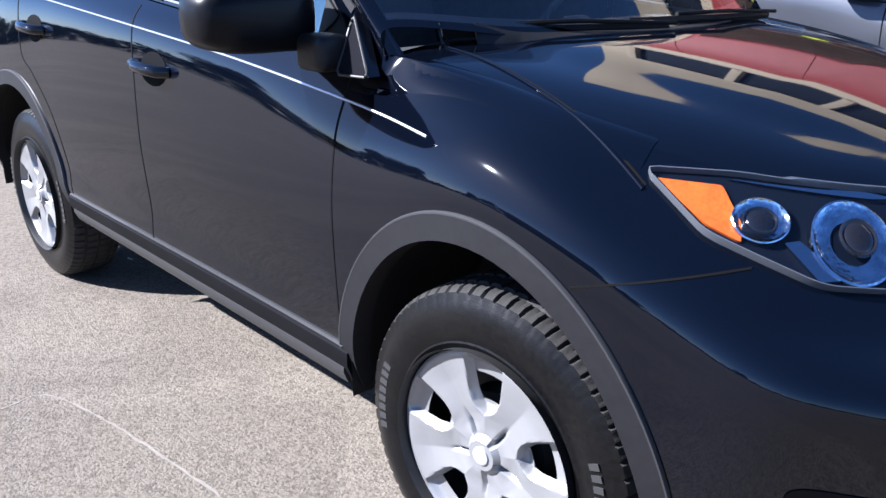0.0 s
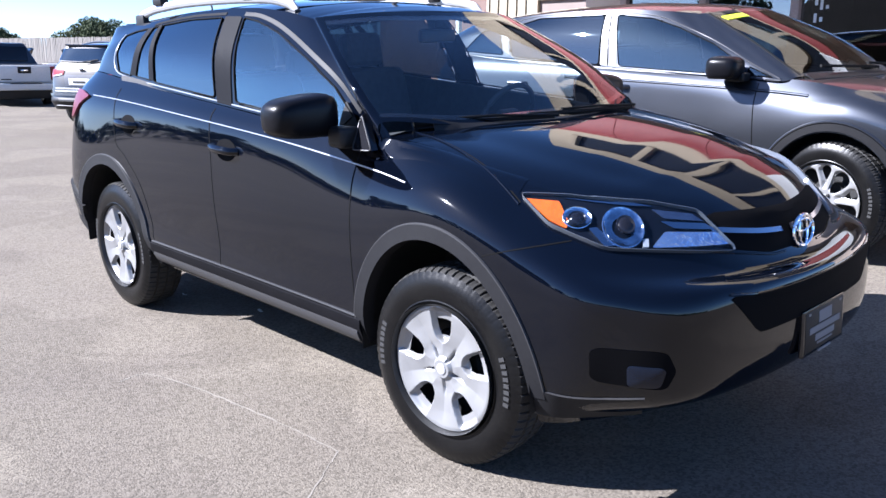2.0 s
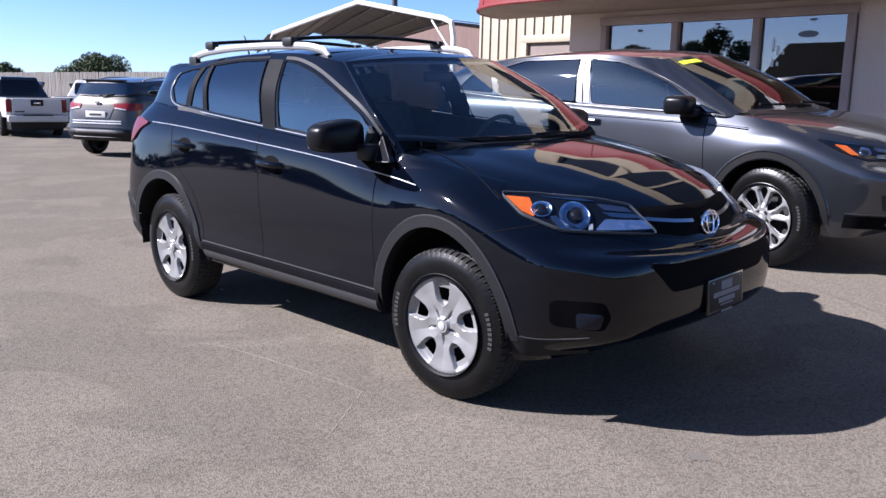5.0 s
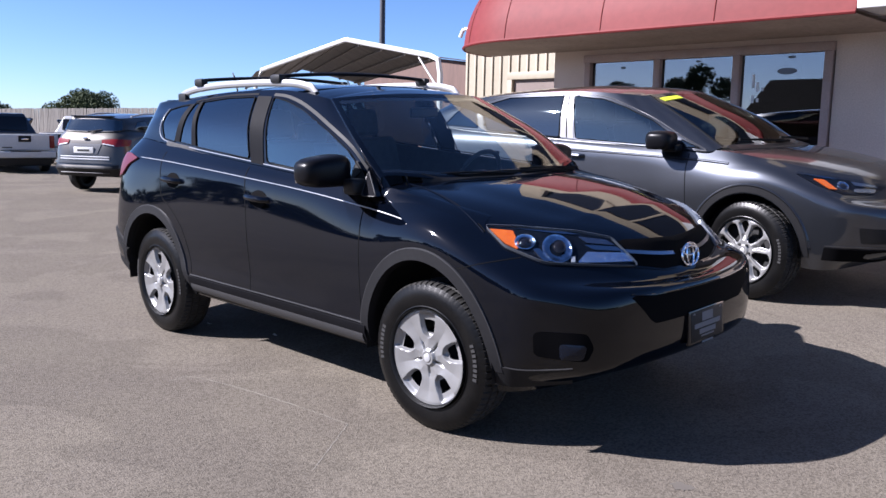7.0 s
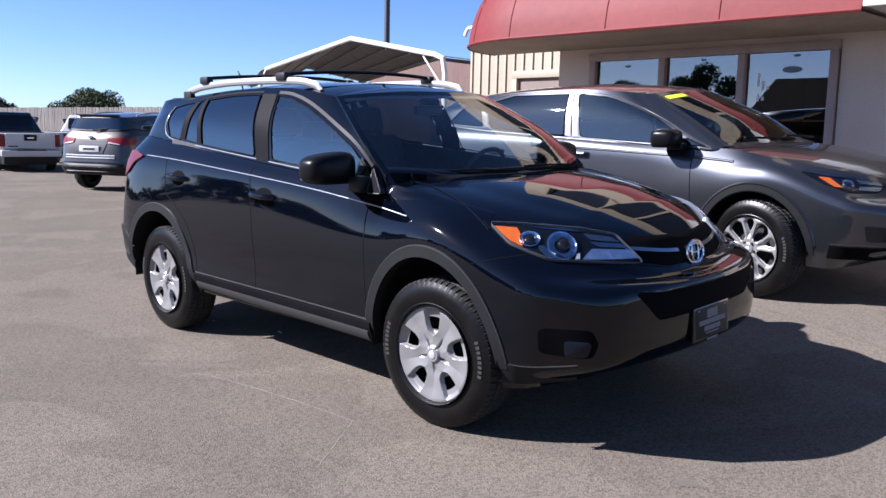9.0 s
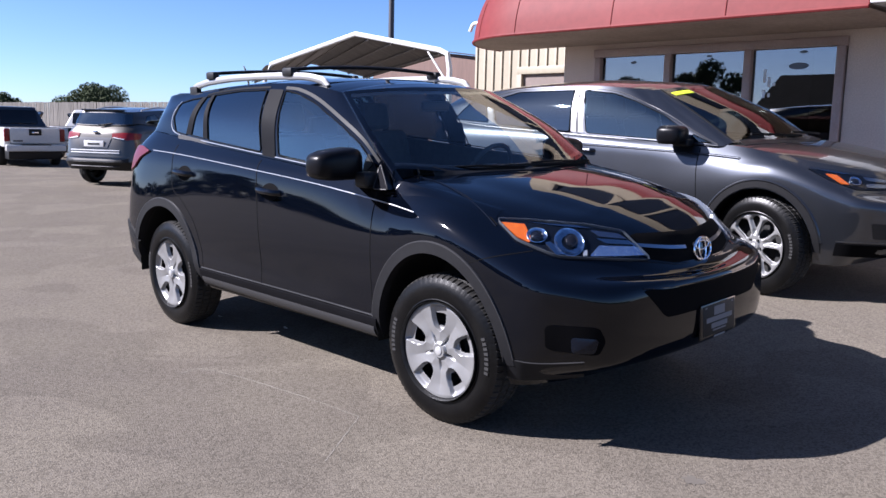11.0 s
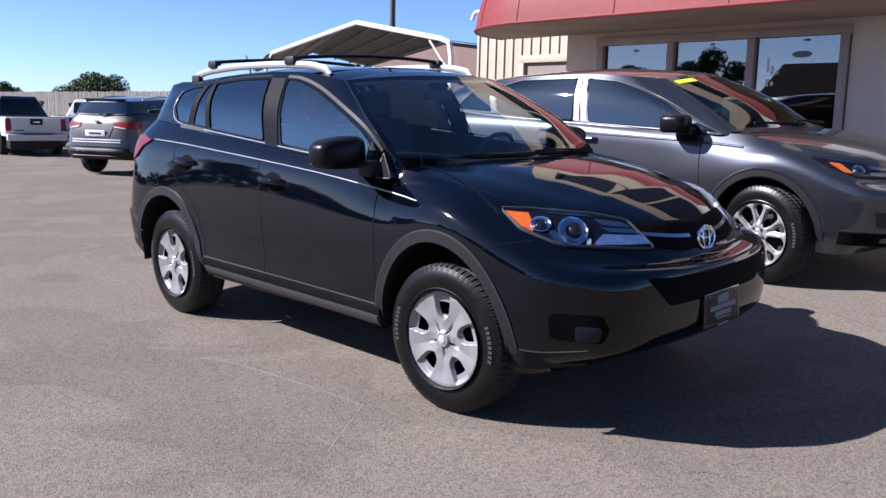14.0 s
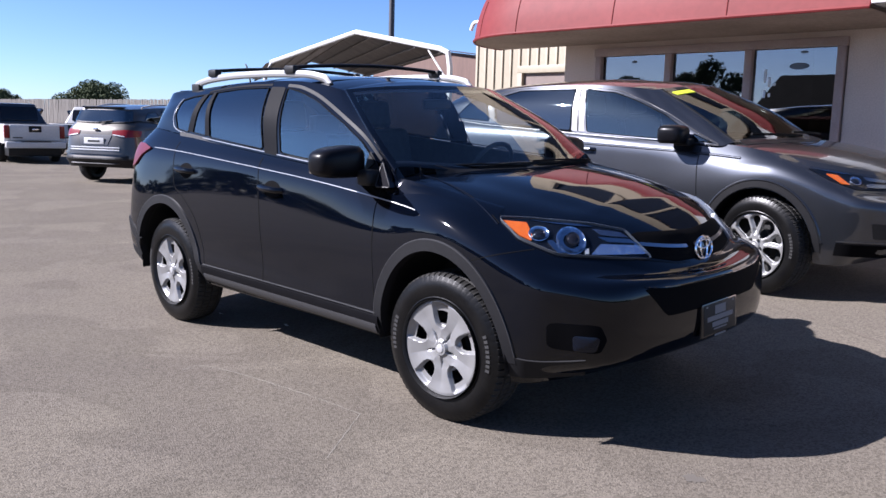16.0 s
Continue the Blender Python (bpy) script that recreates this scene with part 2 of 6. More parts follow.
def smooth_loop(poly, n=64, power=0.5):
    """A closed outline through the corners, evenly resampled; corners a little rounded."""
    p = np.asarray(poly, float)
    out = []
    for i in range(len(p)):
        a, b, c = p[i - 1], p[i], p[(i + 1) % len(p)]
        r = 0.12 * power * 2
        for k in np.linspace(0, 1, 5):
            u, v = b + (a - b) * r, b + (c - b) * r
            out.append((1 - k) ** 2 * u + 2 * k * (1 - k) * b + k ** 2 * v)
    out = np.array(out)
    d = np.r_[0, np.cumsum(np.linalg.norm(np.roll(out, -1, 0) - out, axis=1))]
    s = np.linspace(0, d[-1], n, endpoint=False)
    full = np.vstack([out, out[:1]])
    return np.stack([np.interp(s, d, full[:, k]) for k in range(p.shape[1])], 1)


# ---- vehicles: skin, draping, wheels ----
from mathutils.bvhtree import BVHTree


def half_grid(rings, nu, nv, t0=0.0, t1=12.0):
    """A smooth surface through rings that run from the rear centre round the side to the front centre."""
    rings = np.asarray(rings, float)
    tu = np.linspace(t0, t1, nu)
    rows = np.stack([cr(r, tu, True) for r in rings])              # ring, u, xyz
    tv = np.linspace(0, len(rings) - 1, nv)
    return cr(rows, tv), tu, tv                                    # v, u, xyz


def crown_grid(edge, heights, nk=12, power=2.6, dip=0.0):
    """A crowned lid from an edge line in to the middle."""
    xs, zs = heights
    zc = lerp_table(edge[:, 0], xs, zs)
    rows = []
    for k in range(nk):
        f = 1 - k / (nk - 1)
        y = edge[:, 1] * f
        z = zc - (zc - edge[:, 2]) * f ** power
        # a shallow valley along each flank
        z = z - dip * math.exp(-((f - 0.70) / 0.13) ** 2) * np.interp(edge[:, 0], [0.9, 1.15, 1.75, 2.0], [0.2, 1, 1, 0])
        rows.append(np.stack([edge[:, 0], y, z], 1))
    return np.stack(rows)


def grid_normals(g):
    du, dv = np.gradient(g, axis=1), np.gradient(g, axis=0)
    n = np.cross(du, dv)
    return n / np.maximum(np.linalg.norm(n, axis=2, keepdims=True), 1e-9)


def emit(bm, g, keep=None, sides=(-1, 1), shift=0.0):
    """Adds the quads of a half grid on both sides of the car."""
    nv, nu = g.shape[:2]
    nrm = grid_normals(g) if shift else None
    for s in sides:
        p = g.copy() if not shift else g + nrm * shift
        p[..., 1] *= s
        made = {}

        def vert(i, j):
            if (i, j) not in made:
                made[i, j] = bm.verts.new(p[i, j])
            return made[i, j]
        for i in range(nv - 1):
            for j in range(nu - 1):
                c = (g[i, j] + g[i + 1, j] + g[i, j + 1] + g[i + 1, j + 1]) / 4
                if keep is None or keep(i, j, c):
                    q = [vert(i, j), vert(i, j + 1), vert(i + 1, j + 1), vert(i + 1, j)]
                    try:
                        bm.faces.new(q if s < 0 else q[::-1])
                    except ValueError:
                        pass
    bmesh.ops.remove_doubles(bm, verts=bm.verts, dist=2e-4)
    return bm


def tree_of(grids):
    verts, faces = [], []
    for g in grids:
        nv, nu = g.shape[:2]
        for s in (-1, 1):
            o = len(verts)
            p = g.reshape(-1, 3) * (1, s, 1)
            verts += [tuple(v) for v in p]
            for i in range(nv - 1):
                for j in range(nu - 1):
                    faces.append((o + i * nu + j, o + i * nu + j + 1, o + (i + 1) * nu + j + 1, o + (i + 1) * nu + j))
    return BVHTree.FromPolygons(verts, faces)


def onto(bvh, p, d, off):
    p, d = Vector(p), Vector(d).normalized()
    hit, nrm, _, _ = bvh.ray_cast(p - d * 1.2, d, 2.6)
    if hit is None:
        hit, nrm, _, _ = bvh.find_nearest(p)
    if nrm.dot(d) > 0:
        nrm = -nrm
    return hit + nrm * off


def patch(bvh, loop, d, off=0.003, rings=6, skirt=0.015, n=72, bm=None, power=0.5, bulge=0.0):
    """A plate of the given outline laid on the body, with a rim that runs into it."""
    bm = bm or bmesh.new()
    loop = smooth_loop(loop, n, power)
    c = loop.mean(0)
    rows = []
    if skirt:
        rows.append([bm.verts.new(onto(bvh, p, d, -skirt)) for p in loop])
    for r in range(rings):
        f = 1 - r / rings
        rows.append([bm.verts.new(onto(bvh, c + (p - c) * f, d, off + bulge * (1 - f * f))) for p in loop])
    for a, b in zip(rows, rows[1:]):
        for k in range(n):
            bm.faces.new((a[k], a[(k + 1) % n], b[(k + 1) % n], b[k]))
    m = bm.verts.new(onto(bvh, c, d, off + bulge))
    for k in range(n):
        bm.faces.new((rows[-1][k], rows[-1][(k + 1) % n], m))
    bmesh.ops.recalc_face_normals(bm, faces=bm.faces)
    return bm


def ribbon(bvh, line, d, width, off=0.004, closed=False, bm=None, steps=None, sink=0.006, edge=0.82, half_round=False):
    """A raised band along a line on the body."""
    bm = bm or bmesh.new()
    line = np.asarray(line, float)
    if steps:
        line = cr(line, np.linspace(0, len(line) - 1, steps))
    n = len(line)
    d = np.asarray(d, float)
    rows = []
    for i in range(n):
        a = line[(i - 1) % n] if closed or i else line[0]
        b = line[(i + 1) % n] if closed or i < n - 1 else line[-1]
        s = np.cross(b - a, d)
        s = s / max(np.linalg.norm(s), 1e-9) * width / 2
        rows.append([bm.verts.new(onto(bvh, line[i] + s * k, d, o)) for k, o in (((-1, -sink), (-.85, off * .55), (-.4, off * .95), (.4, off * .95), (.85, off * .55), (1, -sink)) if half_round else ((-1, -sink), (-edge, off), (edge, off), (1, -sink)))])
    for i in range(n if closed else n - 1):
        a, b = rows[i], rows[(i + 1) % n]
        for k in range(len(a) - 1):
            bm.faces.new((a[k], a[k + 1], b[k + 1], b[k]))
    if not closed:
        bm.faces.new(rows[0])
        bm.faces.new(rows[-1][::-1])
    bmesh.ops.recalc_face_normals(bm, faces=bm.faces)
    return bm


def side_loop(pts, s):
    return [(x, s * 0.9, z) for x, z in pts]


# Wheels lie with their axle along y and the outer face at -y.
def tyre_mesh(rad, rim, wid):
    h = wid / 2
    prof = [(rim - 0.010, -h * 0.80), (rim - 0.004, -h * 0.92), (rim + 0.008, -h * 0.985), (rim + 0.012, -h * 0.97), (rim + 0.024, -h * 0.995), (rim + (rad - rim) * 0.42, -h * 1.03),
            (rim + (rad - rim) * 0.62, -h * 1.0), (rad - 0.030, -h * 0.93), (rad - 0.012, -h * 0.86), (rad - 0.003, -h * 0.72), (rad - 0.001, -h * 0.53),
            (rad - 0.010, -h * 0.50), (rad - 0.010, -h * 0.44), (rad, -h * 0.41), (rad, -h * 0.06), (rad - 0.010, -h * 0.03), (rad - 0.010, h * 0.03), (rad, h * 0.06),
            (rad, h * 0.41), (rad - 0.010, h * 0.44), (rad - 0.010, h * 0.50), (rad - 0.001, h * 0.53), (rad - 0.004, h * 0.74), (rad - 0.03, h * 0.93),
            (rim + (rad - rim) * 0.5, h * 1.02), (rim, h * 0.9)]

    def wobble(i, j, r, y):
        k = j % 6
        if i in (8, 9, 10, 21, 22) and k == 0:                     # shoulder lugs, with a shallow sipe in each
            r -= 0.009 if i != 8 else 0.005
        elif i in (9, 10) and k == 3:
            r -= 0.0025
        if i in (13, 14, 17, 18) and (j + 2) % 6 == 0:
            r -= 0.006
        return r, y
    bm = lathe(bmesh.new(), prof, 396, wobble=wobble)
    for f in bm.faces:
        if min(math.hypot(v.co.x, v.co.z) for v in f.verts) > rad - 0.022:
            f.material_index = 1
    return bm


def ring_band(r0, r1, y, a0, a1, n=6, depth=0.002):
    """A raised bar on the sidewall between two radii and two angles (degrees)."""
    bm = bmesh.new()
    rows = []
    for k in range(n + 1):
        a = radians(a0 + (a1 - a0) * k / n)
        rows.append([bm.verts.new((r * math.cos(a), yy, r * math.sin(a))) for r, yy in ((r0, y + depth), (r0, y - depth), (r1, y - depth), (r1, y + depth))])
    for a, b in zip(rows, rows[1:]):
        for k in range(3):
            bm.faces.new((a[k], a[k + 1], b[k + 1], b[k]))
    bm.faces.new(rows[0])
    bm.faces.new(rows[-1][::-1])
    bmesh.ops.recalc_face_normals(bm, faces=bm.faces)
    return bm


def cap_mesh(R, style, depth=0.045):
    """A spoked wheel face in polar rows; grid lines follow the edges of the holes, and the face falls off into them."""
    bm = bmesh.new()
    cover = style == "cover"
    spokes = 5 if cover else 10
    q0, q1 = (0.50, 0.76) if cover else (0.30, 0.90)
    hw = (0.043 if cover else 0.060) * R / 0.235
    qs = [0.03, 0.09, 0.14, 0.17, 0.19, 0.22, 0.25, 0.28] + (list(np.linspace(0.31, 0.488, 13)) if cover else []) + list(np.linspace(q0, q1, 20)) + ([0.78, 0.81, 0.84, 0.87, 0.89, 0.91] if cover else [0.905, 0.915]) + [0.93, 0.95, 0.965, 0.985, 1.0]
    sector = 2 * math.pi / spokes

    def half(q, s=0):
        t = (q - q0) / (q1 - q0)
        if not 0 < t < 1:
            return 0.0
        return hw * math.sqrt(max(0.0, 1 - abs(2 * t - 1) ** 3.5)) * ((0.60 + 0.40 * t) if cover else ((0.38 + 0.54 * t) if s % 2 else max(0.02, 1.05 * t - 0.36)))

    def pocket(q):
        return np.interp(q, [0.38, 0.44, 0.5, 0.6, 0.75, 0.9, 0.945], [0.0, 0.022, 0.034, 0.044, 0.050, 0.055, 0.055])

    def height(q, side, k):
        """Depth at a ratio of the radius, so far sideways from the hole's edge; k: 0 in a hole's middle, 0.5 on a spoke's."""
        y = np.interp(q, [0, 0.14, 0.19, 0.3, 0.75, 0.92, 0.965, 1.0], [-0.010, -0.010, 0.001, -0.001, -0.007, -0.010, -0.006, 0.014])
        if cover:                                                # flat blades with crisp edges, and pockets that fall to the holes
            mid = abs(k) * sector * q * R
            edge = pocket(q)
            w = min(max((edge - mid) / 0.015, 0), 1)
            w = w * w * (3 - 2 * w)
            y += w * np.interp(q, [0.38, 0.46, 0.88, 0.945], [0.004, 0.024, 0.019, 0])
            lap = max(sector * q * R / 2 - edge, 0.004)            # half a spoke; its two facets fall to a groove that is deep at the hub
            away = sector * q * R / 2 - mid
            y += 0.0085 * max(1 - away / lap, 0) * np.interp(q, [0.2, 0.3, 0.7, 0.93], [0, 1, 0.8, 0])
            return y + max(1 - away / 0.008, 0) * np.interp(q, [0.14, 0.18, 0.26, 0.34, 0.45], [0, 0.022, 0.018, 0.006, 0])
        dq = max(q0 - q, q - q1, 0) * R
        e = math.hypot(max(side, 0), dq)
        w = min(max(1 - e / (0.020 * R / 0.235), 0), 1)
        y += depth * 0.5 * w * w * (3 - 2 * w) * np.interp(q, [0.3, 0.45, 0.9, 0.96], [0, 1, 1, 0])
        return y
    n1, n2 = (22, 10) if cover else (12, 8)
    rows = []
    for q in qs:
        row = []
        for s in range(spokes):
            al = min(max((max(pocket(q) - 0.013, 0.005) if cover else half(q, s)) / (sector * q * R), 0.03), 0.44)
            ks = list(np.linspace(-0.5, -al, n1, endpoint=False)) + list(np.linspace(-al, al, n2, endpoint=False)) + list(np.linspace(al, 0.5, n1, endpoint=False))
            for k in ks:
                a = (s + k) * sector + math.pi / 2
                side = (abs(k) - al) * sector * q * R if q0 < q < q1 else max(abs(k) - 0.03, 0) * sector * q * R * (0.4 if abs(k) * sector * q * R < hw else 1)
                row.append(bm.verts.new((q * R * math.cos(a), height(q, side, k), q * R * math.sin(a))))
        rows.append(row)
    n = len(rows[0])
    per = n1 * 2 + n2
    mid = bm.verts.new((0, -0.006, 0))
    for j in range(n):
        bm.faces.new((mid, rows[0][j], rows[0][(j + 1) % n]))
    for i in range(len(qs) - 1):
        for j in range(n):
            if q0 <= qs[i] and qs[i + 1] <= q1 + 1e-6 and n1 <= j % per < n1 + n2 and (cover or j // per % 2 or qs[i] > 0.55):
                continue
            bm.faces.new((rows[i][j], rows[i + 1][j], rows[i + 1][(j + 1) % n], rows[i][(j + 1) % n]))
    bmesh.ops.recalc_face_normals(bm, faces=bm.faces)
    bmesh.ops.delete(bm, geom=[v for v in bm.verts if not v.link_faces], context="VERTS")
    return bm


WHEELS = {}


def wheel(parent, m, rad, rim, wid, style, marks=True):
    """A wheel with tyre, face, drum and hub. Repeats share their meshes."""
    key = (rad, rim, wid, style)
    h = wid / 2
    if key not in WHEELS:
        cap = mesh_of("wheel_face", cap_mesh(rim, style), HUBCAP)
        back = bmesh.new()
        lathe(back, [(0.001, 0.02), (rim * 0.5, 0.02), (rim * 0.55, 0.05), (rim * 0.97, 0.05), (rim * 0.985, -0.05), (rim * 1.0, -0.06)], 64)
        hub = lathe(bmesh.new(), [(0.001, -0.015), (0.015, -0.015), (0.020, -0.013), (0.022, 0.0)], 32)
        WHEELS[key] = (mesh_of("tyre", tyre_mesh(rad, rim, wid), [RUBBER, TREAD]), cap, mesh_of("brake_drum", back, STEEL_DARK), mesh_of("hub_badge", hub, SATIN),
                       [mesh_of("sidewall_letter", ring_band(rim + (rad - rim) * 0.42, rim + (rad - rim) * 0.60, -h * 1.026, a, a + 2.6, depth=.0012), LETTER) for a in np.arange(8) * 4.3])
    tyre, cap, drum, hub, marks_me = WHEELS[key]
    w = new("wheel")
    w.parent, w.matrix_basis = parent, m
    for name, me, y in (("tyre", tyre, 0), ("wheel_cover" if style == "cover" else "rim", cap, -h * 0.88), ("brake_drum", drum, -h * 0.6), ("hub_badge", hub, -h * 0.88)):
        o = new(name, me)
        o.parent, o.matrix_basis = w, pose(0, y, 0)
    if style == "alloy":
        for k in range(5):
            a = 2 * math.pi * (k + .5) / 5
            o = new("lug_nut", WHEELS.setdefault("nut", mesh_of("lug_nut", lathe(bmesh.new(), [(.001, -.016), (.008, -.016), (.0105, -.012), (.0105, .01)], 6), STEEL_DARK)))
            o.parent, o.matrix_basis = w, pose(rim * .21 * math.sin(a), -h * .88, rim * .21 * math.cos(a))
    if marks:
        for start in (-10, 158):
            for me in marks_me:
                o = new("sidewall_letter", me)
                o.parent, o.matrix_basis = w, pose(0, 0, 0, 0, -start, 0)
    return w


def ellipse_arch(cx, cz, a, b, d0=-20, d1=200, n=44):
    return [(cx + a * math.cos(radians(t)), cz + b * math.sin(radians(t))) for t in np.linspace(d0, d1, n)]


def car(name, m, label, category, lower, green, hood, roof, paint, wheels, arch, nu=170, cowl=7.0, glass=None, windows=(), screen_from=9.0, rear_glass=True, group="", rear_span=(1.75, 0.12, 0.80), dip=0.0):
    """Body panels, roof, hood, glass and wheels of a vehicle. Returns the thing and the surface to lay details on."""
    root = thing(name, m, label, category, group)
    glass = glass or (SCREEN, TINT_FRONT, TINT)
    lo, tu, tv = half_grid(lower, nu, 44)
    gr, gu, gv = half_grid(green, nu, 26)
    first = int(np.searchsorted(tu, cowl))
    hd = crown_grid(lo[-1][first:], hood, 30, 3.3, dip)
    rf = crown_grid(gr[-1], roof, power=2.2)
    bvh = tree_of([lo, gr, hd, rf])
    xf, xr, rad, rim, wid, track, style, zc = wheels
    a, b = arch

    def solid(i, j, c):
        for wx in (xf, xr):
            if ((c[0] - wx) / (a - 0.02)) ** 2 + ((c[2] - zc) / (b - 0.02)) ** 2 < 1 and c[1] > 0.5:
                return False
            if abs(c[0] - wx) < a - 0.02 and c[2] < zc and c[1] > 0.5:
                return False
        return True
    mask = np.array([[solid(i, j, (lo[i, j] + lo[i + 1, j] + lo[i, j + 1] + lo[i + 1, j + 1]) / 4) for j in range(nu - 1)] for i in range(43)])
    near = np.pad(mask, 1, constant_values=True)
    cut = lo.copy()
    for i in range(44):
        for j in range(nu):
            four = near[i:i + 2, j:j + 2]
            if four.any() and not four.all():                      # on the rim of an arch: drawn out to its true line
                p = cut[i, j]
                wx = xf if abs(p[0] - xf) < abs(p[0] - xr) else xr
                if p[2] > zc:
                    k = math.hypot((p[0] - wx) / (a - 0.02), (p[2] - zc) / (b - 0.02))
                    p[0], p[2] = wx + (p[0] - wx) / k, zc + (p[2] - zc) / k
                else:
                    p[0] = wx + math.copysign(a - 0.02, p[0] - wx)
    body = part("body", emit(bmesh.new(), cut, lambda i, j, c: mask[i, j]), paint, root)
    holes = [w[0] for w in windows]

    def opaque(i, j, c):
        u, v = (gu[j] + gu[j + 1]) / 2, (gv[i] + gv[i + 1]) / 2 / gv[-1]
        if u > screen_from and 0.05 < v < 0.95:
            return False
        if rear_glass and u < rear_span[0] and rear_span[1] < v < rear_span[2]:
            return False
        if 2.3 < u < screen_from and any(inside(h, c[0], c[2]) for h in holes):
            return False
        return True
    part("greenhouse", emit(bmesh.new(), gr, opaque), paint, root)
    part("hood", emit(bmesh.new(), hd), paint, root)
    part("roof", emit(bmesh.new(), rf), paint, root)
    part("windshield", emit(bmesh.new(), gr, lambda i, j, c: (gu[j] + gu[j + 1]) / 2 > screen_from and 0.05 < (gv[i] + gv[i + 1]) / 2 / gv[-1] < 0.95), glass[0], root)
    edge = bmesh.new()
    emit(edge, gr, lambda i, j, c: (gu[j] + gu[j + 1]) / 2 > screen_from and (0.03 < (gv[i] + gv[i + 1]) / 2 / gv[-1] < 0.09 or 0.9 < (gv[i] + gv[i + 1]) / 2 / gv[-1] < 0.97), shift=0.002)
    part("windshield_border", edge, GLOSS_BLACK, root)
    if rear_glass:
        part("rear_window", emit(bmesh.new(), gr, lambda i, j, c: (gu[j] + gu[j + 1]) / 2 < rear_span[0] and rear_span[1] < (gv[i] + gv[i + 1]) / 2 / gv[-1] < rear_span[2]), glass[2], root)
    for poly, mat, band in windows:
        for s in (-1, 1):
            w = part("side_window", patch(bvh, side_loop(poly, s), (0, -s, 0), 0.001, skirt=0, power=0.15), glass[mat], root)
            part("window_seal", ribbon(bvh, smooth_loop(side_loop(poly, s), 120, 0.15), (0, -s, 0), band * .2, 0.006, True, sink=0), GAP, w)
    # dark liners and floor
    for wx in (xf, xr):
        for s in (-1, 1):
            bm = bmesh.new()
            pts = ellipse_arch(wx, zc, a - 0.018, b - 0.018, -4, 184, 36)
            r0 = [bm.verts.new((x, s * (track + 0.02), z)) for x, z in pts]
            r1 = [bm.verts.new((x, s * (track - 0.36), z)) for x, z in pts]
            for k in range(len(pts) - 1):
                bm.faces.new((r0[k], r0[k + 1], r1[k + 1], r1[k]))
            bm.faces.new(r1)
            part("wheel_liner", bm, BLACK_PLASTIC, root)
    x0, x1 = lower[0][0][0] + 0.1, lower[0][-1][0] - 0.1
    part("underbody", boxed((xr + a, -0.80, lower[0][5][2] - 0.02), (xf - a, 0.80, lower[0][5][2] + 0.04), 0.02), BLACK_PLASTIC, root)
    part("chassis", boxed((x0 + 0.15, -0.45, lower[0][5][2]), (x1 - 0.15, 0.45, lower[0][5][2] + 0.14), 0.03), BLACK_PLASTIC, root)
    z0 = lower[0][10][2]
    part("splash_guard", boxed((xf - 0.30, -0.50, z0 + 0.02), (x1 - 0.14, 0.50, z0 + 0.09), 0.02), MATTE, root)
    part("splash_guard", boxed((x0 + 0.05, -0.60, z0 + 0.04), (xr + 0.30, 0.60, z0 + 0.10), 0.02), MATTE, root)
    for wx, turn in ((xf, wheels_turn.get(name, 0)), (xr, 0)):
        for s in (-1, 1):
            wheel(root, pose(wx, s * (track - wid / 2 + 0.012), zc, 0, 0, (0 if s < 0 else 180) + turn), rad, rim, wid, style)
    return root, bvh


wheels_turn = {"black_suv": 2.5, "grey_suv": -11.0}


# ---- the black SUV ----
SLOPE = 2.2                                             # the lot rises towards the building
ON_LOT = pose(0, -0.885, 0, SLOPE) @ pose(0, 0.885, 0)
# lines round half the body, from the rear middle to the front middle (x, half width, z)
UNDER_EDGE = [(-2.10, 0, .36), (-2.08, .5, .36), (-1.97, .76, .35), (-1.74, .85, .34), (-.95, .845, .33), (-.2, .845, .33), (.45, .845, .33), (.95, .85, .33), (1.35, .86, .32), (1.72, .85, .29), (1.88, .73, .30), (2.11, .53, .375), (2.18, 0, .39)]
BUMPER_LINE = [(-2.19, 0, .5), (-2.17, .52, .5), (-2.04, .80, .49), (-1.76, .905, .48), (-.95, .905, .47), (-.2, .895, .455), (.45, .888, .44), (.95, .888, .43), (1.35, .905, .43), (1.74, .885, .42), (1.95, .81, .42), (2.192, .60, .44), (2.265, 0, .445)]
FLANK_LINE = [(-2.17, 0, .62), (-2.15, .53, .62), (-2.03, .81, .61), (-1.76, .92, .60), (-.95, .905, .58), (-.2, .893, .57), (.45, .89, .56), (.95, .905, .56), (1.35, .92, .57), (1.74, .908, .60), (1.985, .843, .65), (2.207, .60, .635), (2.278, 0, .635)]
WAIST_LINE = [(-2.14, 0, .86), (-2.12, .54, .86), (-2.0, .80, .85), (-1.73, .92, .83), (-.95, .908, .80), (-.2, .90, .78), (.45, .898, .77), (.95, .91, .80), (1.35, .93, .86), (1.74, .912, .79), (1.985, .836, .762), (2.198, .56, .753), (2.28, 0, .742)]
SHOULDER_LINE = [(-2.10, 0, 1.05), (-2.08, .53, 1.05), (-1.98, .78, 1.06), (-1.70, .885, 1.06), (-.95, .885, 1.04), (-.2, .882, 1.0), (.45, .878, .97), (.95, .89, .95), (1.35, .913, .962), (1.71, .88, .875), (1.945, .745, .815), (2.14, .45, .785), (2.215, 0, .765)]
BELT_LINE = [(-2.06, 0, 1.16), (-2.04, .52, 1.17), (-1.94, .75, 1.19), (-1.68, .845, 1.21), (-.95, .856, 1.18), (-.2, .858, 1.135), (.45, .855, 1.085), (.95, .852, 1.04), (1.35, .86, 1.028), (1.64, .80, .955), (1.91, .66, .885), (2.11, .38, .85), (2.175, 0, .835)]
